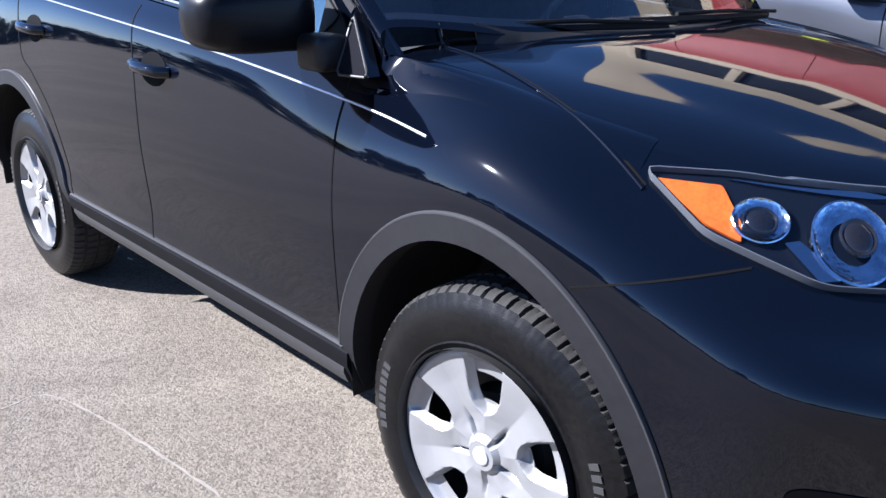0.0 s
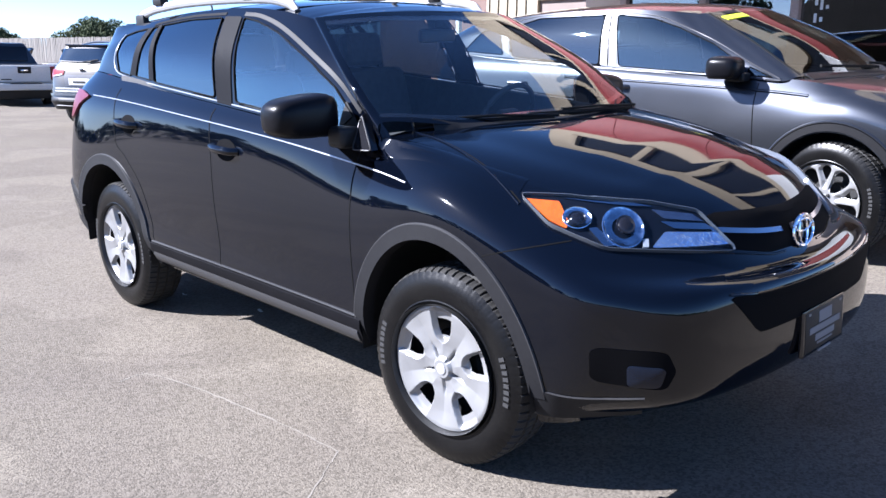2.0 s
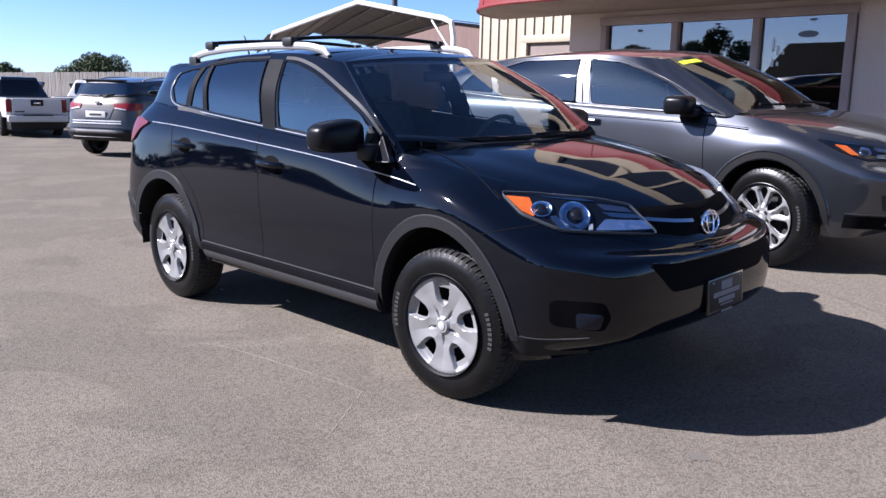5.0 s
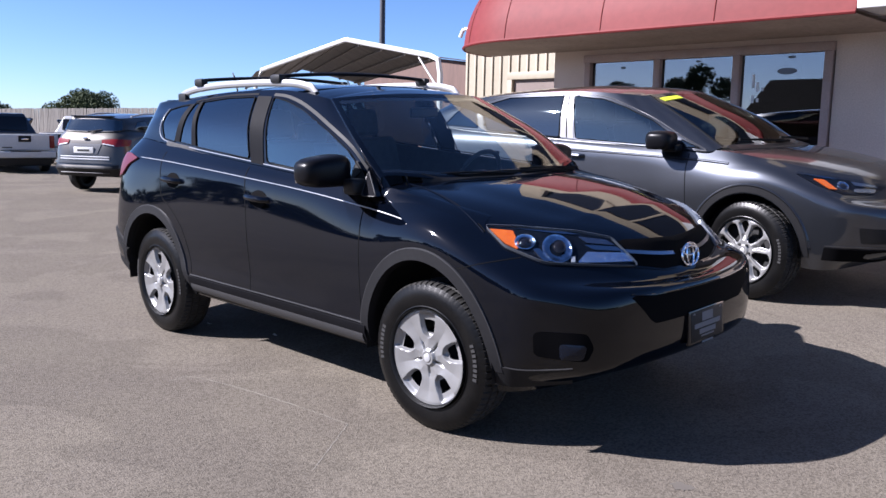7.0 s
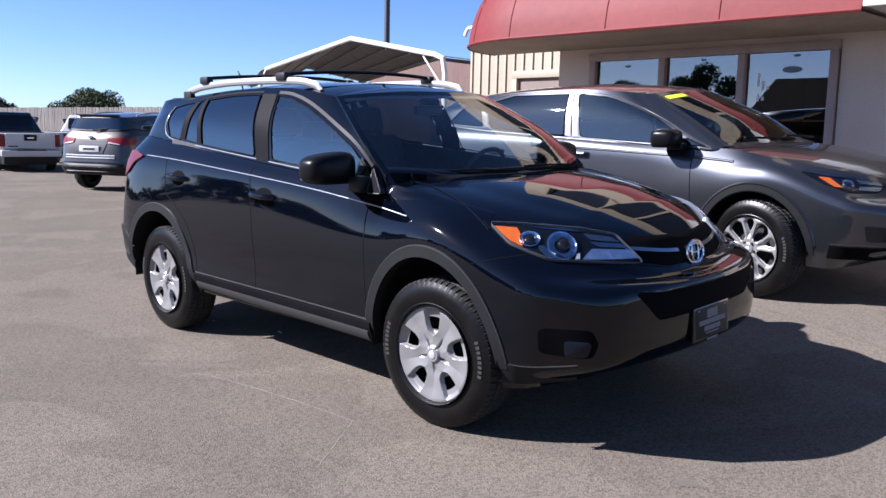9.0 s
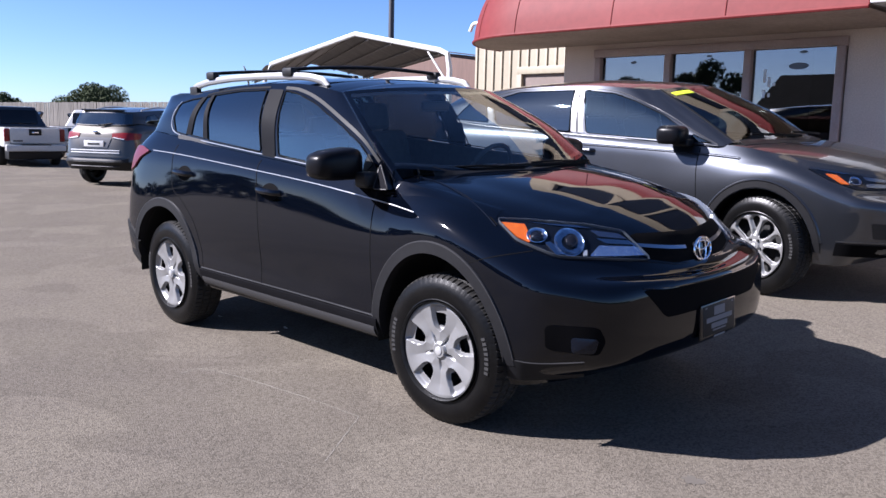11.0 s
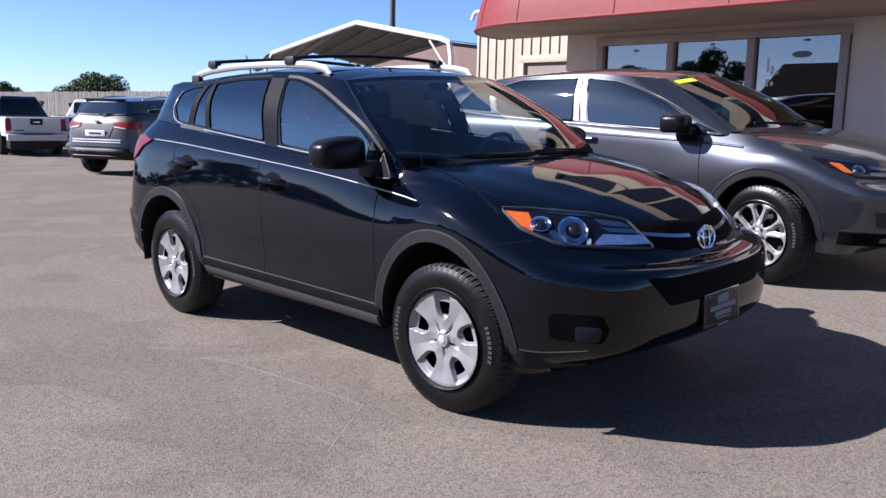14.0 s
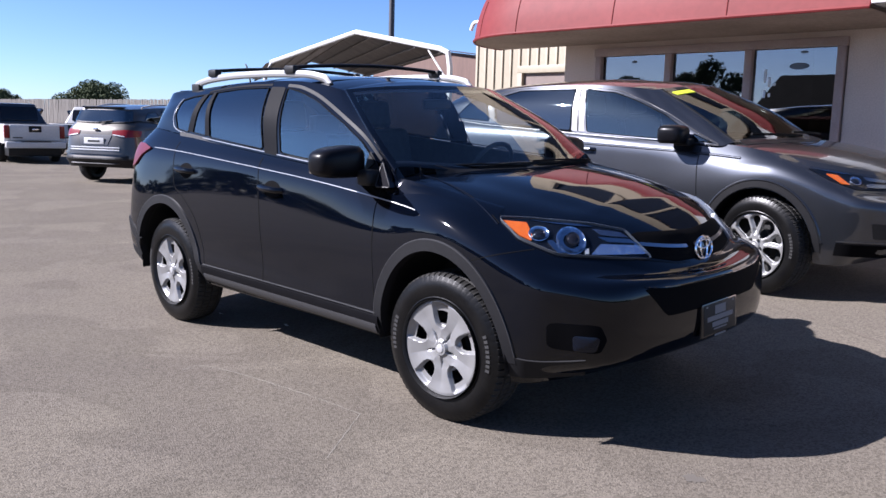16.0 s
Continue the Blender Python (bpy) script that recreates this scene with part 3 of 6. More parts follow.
SILL_OF_GLASS = [(-1.98, 0, 1.28), (-1.96, .5, 1.29), (-1.87, .67, 1.31), (-1.63, .755, 1.325), (-.95, .79, 1.265), (-.2, .805, 1.205), (.45, .815, 1.155), (.95, .80, 1.142), (1.3, .765, 1.088), (1.58, .72, 1.03), (1.86, .58, .975), (2.07, .32, .92), (2.13, 0, .90)]
SUV_LOWER = [UNDER_EDGE, BUMPER_LINE, FLANK_LINE, WAIST_LINE, SHOULDER_LINE, BELT_LINE, SILL_OF_GLASS]
# and round the glass house
GLASS_FOOT = [(-1.97, 0, 1.285), (-1.95, .495, 1.295), (-1.86, .665, 1.312), (-1.63, .75, 1.328), (-.95, .785, 1.268), (-.2, .80, 1.208), (.35, .81, 1.165), (.72, .81, 1.135), (.95, .812, 1.125), (.945, .785, 1.195), (1.06, .52, 1.172), (1.14, .22, 1.155), (1.16, 0, 1.15)]
GLASS_MIDDLE = [(-1.925, 0, 1.44), (-1.905, .46, 1.44), (-1.81, .635, 1.44), (-1.5, .71, 1.47), (-.87, .735, 1.46), (-.2, .745, 1.43), (.23, .745, 1.40), (.50, .752, 1.380), (.665, .752, 1.362), (.70, .742, 1.378), (.815, .47, 1.388), (.86, .2, 1.385), (.875, 0, 1.385)]
ROOF_EDGE = [(-1.87, 0, 1.605), (-1.85, .41, 1.60), (-1.76, .58, 1.575), (-1.35, .60, 1.60), (-.75, .615, 1.635), (-.2, .62, 1.64), (.1, .622, 1.615), (.24, .622, 1.592), (.305, .617, 1.580), (.34, .60, 1.586), (.43, .39, 1.603), (.47, .17, 1.605), (.48, 0, 1.605)]
SUV_GREEN = [GLASS_FOOT, GLASS_MIDDLE, ROOF_EDGE]
SUV_HOOD = ((.7, 1.0, 1.3, 1.6, 1.85, 2.0, 2.15), (1.195, 1.178, 1.15, 1.105, 1.045, .985, .90))
SUV_ROOF = ((-1.82, -1.6, -1.1, -.4, .1, .35, .5), (1.60, 1.635, 1.67, 1.685, 1.665, 1.635, 1.605))
W_FRONT = [(-.07, 1.225), (.35, 1.190), (.72, 1.163), (.785, 1.21), (.65, 1.31), (.46, 1.40), (.14, 1.52), (-.06, 1.575), (-.19, 1.595)]
W_REAR = [(-.90, 1.290), (-.26, 1.238), (-.39, 1.60), (-.70, 1.597), (-1.0, 1.575)]
W_VENT = [(-1.13, 1.315), (-.95, 1.298), (-1.03, 1.572), (-1.10, 1.565)]
W_QUARTER = [(-1.36, 1.335), (-1.20, 1.315), (-1.155, 1.56), (-1.30, 1.548), (-1.425, 1.525), (-1.425, 1.43)]


def hood_cut(s, out):
    """The cut between hood and fender, so far out from it."""
    return [(x, s * (y + out), 1.2) for x, y in ((.98, .672), (1.10, .676), (1.22, .692), (1.34, .716), (1.45, .742), (1.55, .766), (1.61, .780))]


def black_suv():
    root, bvh = car("black_suv", ON_LOT, "shiny black compact SUV with roof rails, parked on asphalt", "car",
                    SUV_LOWER, SUV_GREEN, SUV_HOOD, SUV_ROOF, PAINT_BLACK, (1.33, -1.33, .362, .238, .225, .873, "cover", .362), (.44, .497), dip=.007,
                    windows=((W_FRONT, 1, .03), (W_REAR, 2, .03), (W_VENT, 2, .03), (W_QUARTER, 2, .03)))
    for s in (-1, 1):
        d = (0, -s, 0)
        for wx in (1.33, -1.33):
            line = side_loop(ellipse_arch(wx, .362, .440, .500, 3 if wx > 0 else -3, 184 if wx > 0 else 172), s)
            # the highlight along the arch's outer edge is a paler ribbon
            part("arch_edge_highlight", ribbon(bvh, side_loop(ellipse_arch(wx, .362, .467, .527, 6 if wx > 0 else 4, 176 if wx > 0 else 172), s), d, .009, .008, sink=.002, half_round=True), SHEEN, root)
            part("arch_cladding", ribbon(bvh, line, d, .056, .007, sink=.045, edge=.96), CLADDING, root, "dark grey plastic arch moulding")
        # sill cladding; light on its step and top edge is laid on as paler ribbons
        part("sill_cladding", ribbon(bvh, [(x, s * .9, .40 - .012 * x) for x in np.linspace(-.86, .90, 30)], d, .13, .020, sink=.02, half_round=True), FRAME_TRIM, root, "dark grey plastic sill")
        part("sill_step_highlight", ribbon(bvh, [(x, s * .9, .388 - .012 * x) for x in np.linspace(-.84, .88, 30)], d, .08, .026, sink=.0, half_round=True), SHEEN, root)
        part("sill_edge_highlight", ribbon(bvh, [(x, s * .9, .466 - .012 * x) for x in np.linspace(-.84, .88, 30)], d, .005, .009, sink=.002, half_round=True), SHEEN, root)
        part("belt_moulding", ribbon(bvh, side_loop([(-1.53, 1.205), (-1.1, 1.187), (-.2, 1.131), (.4, 1.087), (.87, 1.040), (1.17, 1.008)], s), d, .0058, .0032, steps=60, sink=.001, half_round=True), BRIGHT, root, "thin bright pinstripe moulding")
        part("window_trim", ribbon(bvh, side_loop([(-1.455, 1.535), (-1.458, 1.44), (-1.435, 1.365), (-1.36, 1.325), (-1.2, 1.305), (-.9, 1.276), (-.2, 1.220), (.4, 1.172), (.73, 1.146)], s), d, .0075, .0035, steps=80, sink=.001, half_round=True), BRIGHT, root, "bright trim line below the windows")
        # panel gaps
        for line in ([(.868, 1.11), (.866, 1.03), (.872, .8), (.875, .6), (.875, .46)], [(-.22, 1.19), (-.205, 1.1), (-.175, .9), (-.155, .7), (-.15, .47)],
                     [(-1.23, 1.25), (-1.225, 1.14), (-1.19, .97), (-1.08, .90), (-.92, .77), (-.84, .60), (-.82, .48)], [(-.82, .475), (-.2, .458), (.45, .445), (.875, .432)]):
            part("panel_gap", ribbon(bvh, side_loop(line, s), d, .007, .0012, steps=40, sink=.001), GAP, root)
        # door handles in their cups
        for hx, hz in ((-.063, 1.020), (-1.06, 1.073)):
            part("handle_cup", patch(bvh, side_loop([(hx + .012 + .085 * math.cos(a), hz - .002 + .05 * math.sin(a)) for a in np.linspace(0, 2 * math.pi, 17)[:-1]], s), d, .0015, skirt=0, power=.5), MATTE, root)
            y = onto(bvh, (hx, s * .9, hz), d, 0).y
            bm = bmesh.new()
            tube(bm, [(hx - .10, y - s * .008, hz + .004), (hx - .085, y + s * .02, hz + .005), (hx - .03, y + s * .036, hz + .004), (hx + .04, y + s * .036, hz + .002), (hx + .085, y + s * .024, hz - .002), (hx + .105, y - s * .006, hz - .004)], .018, 14)
            part("door_handle", bm, PAINT_BLACK, root)
        # mirror on its black foot
        bm = bmesh.new()
        bmesh.ops.create_uvsphere(bm, u_segments=28, v_segments=18, radius=1)
        for v in bm.verts:
            x, y, z = v.co
            x, y, z = [math.copysign(abs(q) ** .56, q) for q in (x, y, z)]
            k = 1.0 if x > 0 else 0.75
            v.co = Vector((.69 + x * .095 * k, s * (.980 + y * .146), max(1.215 + z * .081 * (1 - .15 * y), 1.140)))
            if s > 0:
                v.co += Vector((-.03, -.05, 0))
        mirror = part("side_mirror", bm, MIRROR_SHELL, root)
        part("mirror_foot", boxed((.765, -.05, -.055), (.865, .035, .025), .024, 4, pose(0, s * .865, 1.155)), BLACK_PLASTIC, root)
        part("mirror_glass", patch(BVHTree.FromBMesh(boxed((.615, s * .985 - .3, .9), (.63, s * .985 + .3, 1.5))), [(.6, s * .87, 1.16), (.6, s * 1.09, 1.155), (.6, s * 1.09, 1.26), (.6, s * .87, 1.28)], (1, 0, 0), 0, skirt=.01), CHROME, mirror, at=pose(-.03, -.05, 0) if s > 0 else None)
        part("sail_panel", patch(bvh, side_loop([(.70, 1.14), (.86, 1.125), (.80, 1.20), (.73, 1.265)], s), d, .004, power=.3), BLACK_PLASTIC, root)
        tri = [(.858, 1.222), (.868, 1.097), (.978, 1.101)]
        bm = bmesh.new()
        face = [[bm.verts.new((x, s * (.872 - (z - 1.1) * .48 - dy), z)) for x, z in tri] for dy in (0, .03)]
        bm.faces.new(face[0])
        for a in range(3):
            bm.faces.new((face[0][a], face[0][(a + 1) % 3], face[1][(a + 1) % 3], face[1][a]))
        bmesh.ops.recalc_face_normals(bm, faces=bm.faces)
        light = part("quarter_light", bm, GLOSS_BLACK, root)
        loop = smooth_loop([(x, s * (.874 - (z - 1.1) * .48), z) for x, z in tri], 40, .5)
        part("quarter_trim", tube(bmesh.new(), [*loop, loop[0]], .003, 6, caps=False), SHEEN, light)
        part("door_frame", ribbon(bvh, side_loop([(-.20, 1.612), (-.05, 1.597), (.16, 1.54), (.48, 1.418), (.675, 1.328), (.825, 1.225)], s), d, .020, .002, steps=40, sink=.001), FRAME_SATIN, root, "satin black window frame")
        part("door_frame", ribbon(bvh, side_loop([(-.37, 1.618), (-.70, 1.614), (-1.02, 1.592), (-1.12, 1.580)], s), d, .015, .002, steps=30, sink=.001), FRAME_TRIM, root, "satin black window frame")
        # B pillar cover
        part("pillar_cover", patch(bvh, side_loop([(-.235, 1.215), (-.10, 1.205), (-.215, 1.60), (-.365, 1.605)], s), d, .004, skirt=.004, power=.1), FRAME_TRIM, root, "satin black door pillar cover")
        part("window_pillar", patch(bvh, side_loop([(-.955, 1.300), (-.897, 1.293), (-.997, 1.576), (-1.034, 1.572)], s), d, .009, skirt=.009, power=.1), FRAME_TRIM, root)
        part("window_pillar", patch(bvh, side_loop([(-1.200, 1.320), (-1.128, 1.315), (-1.098, 1.564), (-1.157, 1.558)], s), d, .007, skirt=.007, power=.1), FRAME_TRIM, root)
        # roof rails on two feet
        rail = [(x, s * y, z) for x, y, z in ((.14, .58, 1.615), (.06, .585, 1.66), (-.18, .60, 1.685), (-.7, .605, 1.69), (-1.1, .60, 1.675), (-1.32, .588, 1.652), (-1.41, .58, 1.632))]
        r = part("roof_rail", tube(bmesh.new(), cr(rail, np.linspace(0, 6, 40)), .016, 10), RAIL, root, "silver roof rail")
        for v in r.data.vertices:
            mid = float(np.interp(-v.co.x, [-.14, -.06, .18, .7, 1.1, 1.32, 1.41], [1.615, 1.66, 1.685, 1.69, 1.675, 1.652, 1.632]))
            v.co.z = mid - .006 + (v.co.z - mid) * 1.45
            v.co.y = s * .595 + (v.co.y - s * .595) * .85
        for x0, x1 in ((.06, .16), (-1.43, -1.33)):
            part("rail_foot", boxed((x0, s * .59 - .020, 1.56), (x1, s * .59 + .020, 1.622 if x0 > 0 else 1.640), .012), BLACK_PLASTIC, r)
        # headlamp
        d2 = (-.72, -s * .69, 0)
        lamp_loop = [(1.615, s * .785, .999), (1.74, s * .70, .998), (1.95, s * .55, .975), (2.06, s * .44, .945), (2.145, s * .365, .830), (2.02, s * .55, .847), (1.88, s * .70, .861), (1.745, s * .80, .922)]
        bowl = part("headlamp", patch(bvh, lamp_loop, d2, .003, power=.5), LAMP_DARK, root, "headlamp with dark bowl and clear lens")
        part("turn_signal", patch(bvh, [(1.632, s * .782, .988), (1.725, s * .722, .982), (1.765, s * .735, .935), (1.785, s * .764, .912), (1.745, s * .793, .932)], d2, .008, skirt=.004, power=.25), AMBER, bowl, "orange turn signal")
        for p, q, e in (((1.805, s * .733, .938), .046, .95), ((1.90, s * .635, .912), .066, 1.15)):
            c = onto(bvh, p, d2, .009)
            nrm = (onto(bvh, p, d2, .1) - c).normalized()
            rot = Matrix.Translation(c) @ nrm.to_track_quat("Z", "Y").to_matrix().to_4x4() @ Matrix.Diagonal((1, e, 1, 1))
            bm = lathe(bmesh.new(), [(q, -.004), (q, .004), (q * .95, .0055), (q * .90, .003), (q * .76, -.001), (q * .5, -.003)], 40, axis="z")
            bmesh.ops.transform(bm, matrix=rot, verts=bm.verts)
            part("reflector", bm, BOWL_CHROME, bowl)
            k = .62 if q < .05 else .45
            bm = lathe(bmesh.new(), [(q * k, -.003), (q * k * .96, .003), (q * k * .92, .0035), (q * k * .78, .001), (q * k * .70, .003), (q * k * .4, .0058), (.001, .0065)], 32, axis="z")
            bmesh.ops.transform(bm, matrix=Matrix.Translation((.006, -s * .006, .010) if q > .05 else (0, 0, 0)) @ rot, verts=bm.verts)
            part("lamp_lens", bm, GLOSS_BLACK, bowl)
        part("reflector", patch(bvh, [(1.965, s * .56, .958), (2.045, s * .455, .938), (2.068, s * .43, .917), (1.985, s * .53, .932)], d2, .008, skirt=.003, power=.15), WING, bowl)
        part("reflector", patch(bvh, [(1.975, s * .542, .925), (2.07, s * .43, .911), (2.097, s * .405, .892), (2.005, s * .51, .904)], d2, .009, skirt=.003, power=.15), DULL_CHROME, bowl)
        part("reflector", patch(bvh, [(1.985, s * .535, .897), (2.10, s * .40, .885), (2.128, s * .375, .850), (1.965, s * .585, .858)], d2, .009, skirt=.003, power=.2), REFLECTOR, bowl)
        part("reflector", patch(bvh, [(1.83, s * .715, .912), (1.85, s * .70, .915), (1.90, s * .665, .868), (1.875, s * .70, .866)], d2, .009, skirt=.003, power=.25), DULL_CHROME, bowl)
        part("reflector", patch(bvh, [(1.72, s * .712, .991), (1.90, s * .585, .976), (1.96, s * .535, .962), (1.86, s * .62, .974)], d2, .009, skirt=.003, power=.2), DULL_CHROME, bowl)
        part("running_lamp", patch(bvh, [(1.945, s * .60, .880), (1.958, s * .588, .880), (1.958, s * .592, .860), (1.945, s * .604, .860)], d2, .011, skirt=.003, power=.15), SATIN, bowl)
        part("lens", patch(bvh, lamp_loop, d2, .017, power=.5, skirt=.016), LENS, bowl)
        part("lens_rim", ribbon(bvh, smooth_loop(lamp_loop, 110, .5), d2, .0028, .0165, True, sink=0, half_round=True), LENS_RIM, bowl)
        # fog lamp recess
        dx = (-.86, -s * .5, 0)
        fog = part("fog_recess", patch(bvh, [(1.955, s * .862, .60), (2.086, s * .70, .597), (2.105, s * .675, .534), (2.09, s * .695, .470), (1.97, s * .858, .485)], dx, .002, skirt=0, power=.9), MATTE, root)
        part("fog_lamp", patch(bvh, [(2.024, s * .786, .550), (2.087, s * .698, .545), (2.079, s * .708, .480), (2.030, s * .779, .478)], dx, .006, power=.9, bulge=.006), principled("fog lens", (.004, .006, .012), .18, 0, .25), fog)
        # tail lamp, rear bumper corner
        part("tail_lamp", patch(bvh, [(-1.565, s * .86, 1.198), (-1.72, s * .85, 1.225), (-2.0, s * .60, 1.22), (-2.05, s * .55, 1.11), (-1.98, s * .78, 1.02), (-1.80, s * .87, 1.075), (-1.70, s * .87, 1.15)], (.72, -s * .69, 0), .012, power=.4), principled("faded red lens", (.085, .006, .012), .35, spec=.25, coat=.12), root, "red wrap-round tail lamp")
        part("rear_bumper_cladding", ribbon(bvh, [(-1.76, s * .9, .46), (-1.90, s * .88, .55), (-2.03, s * .80, .58), (-2.18, s * .5, .58), (-2.20, s * .05, .58)], (.6, -s * .8, 0), .24, .012, steps=30, edge=.95), CLADDING, root, "dark grey plastic bumper corner")
        # front lower lip
        part("bumper_lip", ribbon(bvh, [(1.782, s * .9, .372), (1.86, s * .87, .368), (1.93, s * .82, .372), (1.99, s * .76, .382), (2.04, s * .70, .394)], (-.7, -s * .7, 0), .10, .006, steps=36, edge=.93, sink=.004), CLADDING, root, "dark grey plastic bumper lip")
        part("panel_gap", ribbon(bvh, [(1.575, s * .9, .825), (1.66, s * .87, .852), (1.73, s * .83, .870), (1.81, s * .78, .886)], (0, -s, 0), .004, .0012, steps=24, sink=.001), GAP, root)
        part("hood_gap", ribbon(bvh, hood_cut(s, 0), (0, 0, -1), .005, .0012, steps=24, sink=.001), GAP, root)
        part("fender_edge", ribbon(bvh, hood_cut(s, .008), (0, 0, -1), .009, .0045, steps=40, sink=.001, half_round=True), PAINT_BLACK, root)
        part("fender_crease", ribbon(bvh, [(.96, s * .835, 1.2), (1.2, s * .805, 1.2), (1.42, s * .775, 1.1), (1.58, s * .75, 1.1)], (0, s * -.25, -1), .08, .0022, steps=30, sink=0, half_round=True), PAINT_BLACK, root)
    # grille, bar, badge
    f = (-1, 0, 0)
    part("grille", patch(bvh, [(2.1, -.41, .925), (2.1, -.34, .938), (2.1, 0, .925), (2.1, .34, .938), (2.1, .41, .925), (2.1, .43, .850), (2.1, .20, .805), (2.1, -.20, .805), (2.1, -.43, .850)], f, .003, power=.25), MATTE, root)
    for s in (-1, 1):
        part("grille_bar", ribbon(bvh, [(2.1, s * .40, .893), (2.1, s * .30, .880), (2.1, s * .2, .868), (2.1, s * .10, .860)], f, .018, .010, steps=20), DULL_CHROME, root, "bright grille bar")
    for s in (-1, 1):
        part("bumper_edge", ribbon(bvh, [(2.1, s * .44, .838), (2.1, s * .30, .816), (2.1, s * .20, .800), (2.1, s * .12, .797)], f, .007, .004, steps=24, sink=0, half_round=True), PAINT_BLACK, root)
        part("bumper_edge", ribbon(bvh, [(2.2, s * .53, .742), (2.2, s * .40, .729), (2.2, s * .2, .727), (2.2, 0, .727)], f, .008, .005, steps=30, sink=0, half_round=True), PAINT_BLACK, root)
    part("bumper_intake", patch(bvh, [(2.2, -.54, .738), (2.2, -.40, .724), (2.2, .40, .724), (2.2, .54, .738), (2.2, .40, .60), (2.2, -.40, .60)], f, .002, skirt=0, power=.25), MATTE, root)
    c = onto(bvh, (2.2, 0, .852), f, .02)
    badge = new("badge")
    badge.parent, badge.matrix_basis = root, Matrix.Translation(c) @ pose(0, 0, 0, 0, -8, 0)
    for rx, rz, cz, t in ((.075, .052, 0, .0058), (.030, .050, 0, .0046), (.058, .020, .018, .0046)):
        bm = bmesh.new()
        pts = [(0, rx * math.cos(a), cz + rz * math.sin(a)) for a in np.linspace(0, 2 * math.pi, 41)]
        part("badge_ring", tube(bm, pts, t, 8, caps=False), CHROME, badge)
    part("badge_field", boxed((-.03, -.05, -.035), (-.004, .05, .035), .012), GLOSS_BLACK, badge)
    # dealer plate in its frame
    c = onto(bvh, (2.2, 0, .535), f, .008)
    plate = new("dealer_plate")
    plate.parent, plate.matrix_basis = root, Matrix.Translation(c) @ pose(0, 0, 0, 0, -3, 0)
    part("plate_bracket", boxed((-.09, -.12, -.06), (-.010, .12, .05), .012), BLACK_PLASTIC, plate)
    part("plate_frame", boxed((-.012, -.162, -.080), (.006, .162, .080), .006), GLOSS_BLACK, plate)
    part("plate_face", boxed((-.002, -.150, -.068), (.008, .150, .072), .003), principled("plate enamel", (.006, .006, .007), .5, spec=.2), plate)
    ink = principled("plate print", (.16, .16, .165), .6, spec=.2)
    for y0, y1, z0, z1 in ((-.05, .05, .02, .06), (-.12, .12, -.008, .014), (-.075, .075, -.038, -.016), (-.06, .06, -.052, -.045), (-.05, .05, -.082, -.074), (-.13, -.115, .058, .066), (.115, .13, .058, .066)):
        part("printed_bar", boxed((.006, y0, z0), (.0095, y1, z1)), ink, plate)
    # cowl and wipers
    part("cowl", ribbon(bvh, [(1.02, -.60, 1.3), (1.08, -.48, 1.3), (1.14, -.2, 1.3), (1.16, 0, 1.3), (1.14, .2, 1.3), (1.08, .48, 1.3), (1.02, .60, 1.3)], (0, 0, -1), .03, .002, steps=50), BLACK_PLASTIC, root)
    part("cowl_panel", boxed((.80, -.74, 1.02), (1.06, .74, 1.105), .02), BLACK_PLASTIC, root)
    for a, b, c2 in (((1.15, -.05, 1.168), (1.08, -.35, 1.176), (.97, -.66, 1.178)), ((1.08, .60, 1.165), (1.13, .25, 1.175), (1.10, -.15, 1.182))):
        part("wiper_blade", tube(bmesh.new(), cr([a, b, c2], np.linspace(0, 2, 12)), .013, 6), SEAL, root)
        part("wiper_arm", tube(bmesh.new(), [Vector(a) + Vector((.03, 0, .012)), Vector(b) + Vector((.015, 0, .02)), Vector(b) * .5 + Vector(c2) * .5 + Vector((0, 0, .016))], .006, 6), SEAL, root)
    # roof cross bars with clamps
    for x in (-.22, -1.12):
        pts = [(x, y, 1.745 - .025 * (y / .6) ** 2) for y in np.linspace(-.60, .60, 17)]
        bar = part("cross_bar", tube(bmesh.new(), pts, .012, 10), BLACK_PLASTIC, root, "black roof cross bar")
        for v in bar.data.vertices:                              # a wing section, flat and wide
            v.co.x = x + (v.co.x - x) * 2.3
        for s in (-1, 1):
            part("clamp", boxed((x - .050, s * .60 - .026, 1.68), (x + .050, s * .60 + .026, 1.732), .016), BLACK_PLASTIC, bar)
    part("antenna", tube(bmesh.new(), [(-1.62, 0, 1.62), (-1.68, 0, 1.78), (-1.70, 0, 1.805)], .008, 6, taper=.005), BLACK_PLASTIC, root)
    part("rear_spoiler", boxed((-1.82, -.50, 1.565), (-1.62, .50, 1.60), .016, 3), PAINT_BLACK, root)
    # cabin
    part("dashboard", boxed((.52, -.70, .75), (1.0, .70, 1.10), .07, 4), DASH, root)
    part("cabin_floor", boxed((-1.7, -.72, .38), (.9, .72, .45), .02), INTERIOR, root)
    part("rear_bench", boxed((-1.12, -.62, .45), (-.72, .62, .80), .06, 3), INTERIOR, root)
    part("rear_backrest", boxed((-1.30, -.62, .75), (-1.12, .62, 1.27), .06, 3), INTERIOR, root)
    for s in (-1, 1):
        part("seat", boxed((-.42, s * .37 - .25, .55), (.15, s * .37 + .25, .80), .07, 3), INTERIOR, root)
        part("seat_back", boxed((-.08, -.24, 0), (.08, .24, .62), .07, 3, pose(-.42, s * .37, .72, 0, -14, 0)), INTERIOR, root)
        part("headrest", boxed((-.05, -.13, 0), (.05, .13, .19), .045, 3, pose(-.60, s * .37, 1.335, 0, -10, 0)), INTERIOR, root)
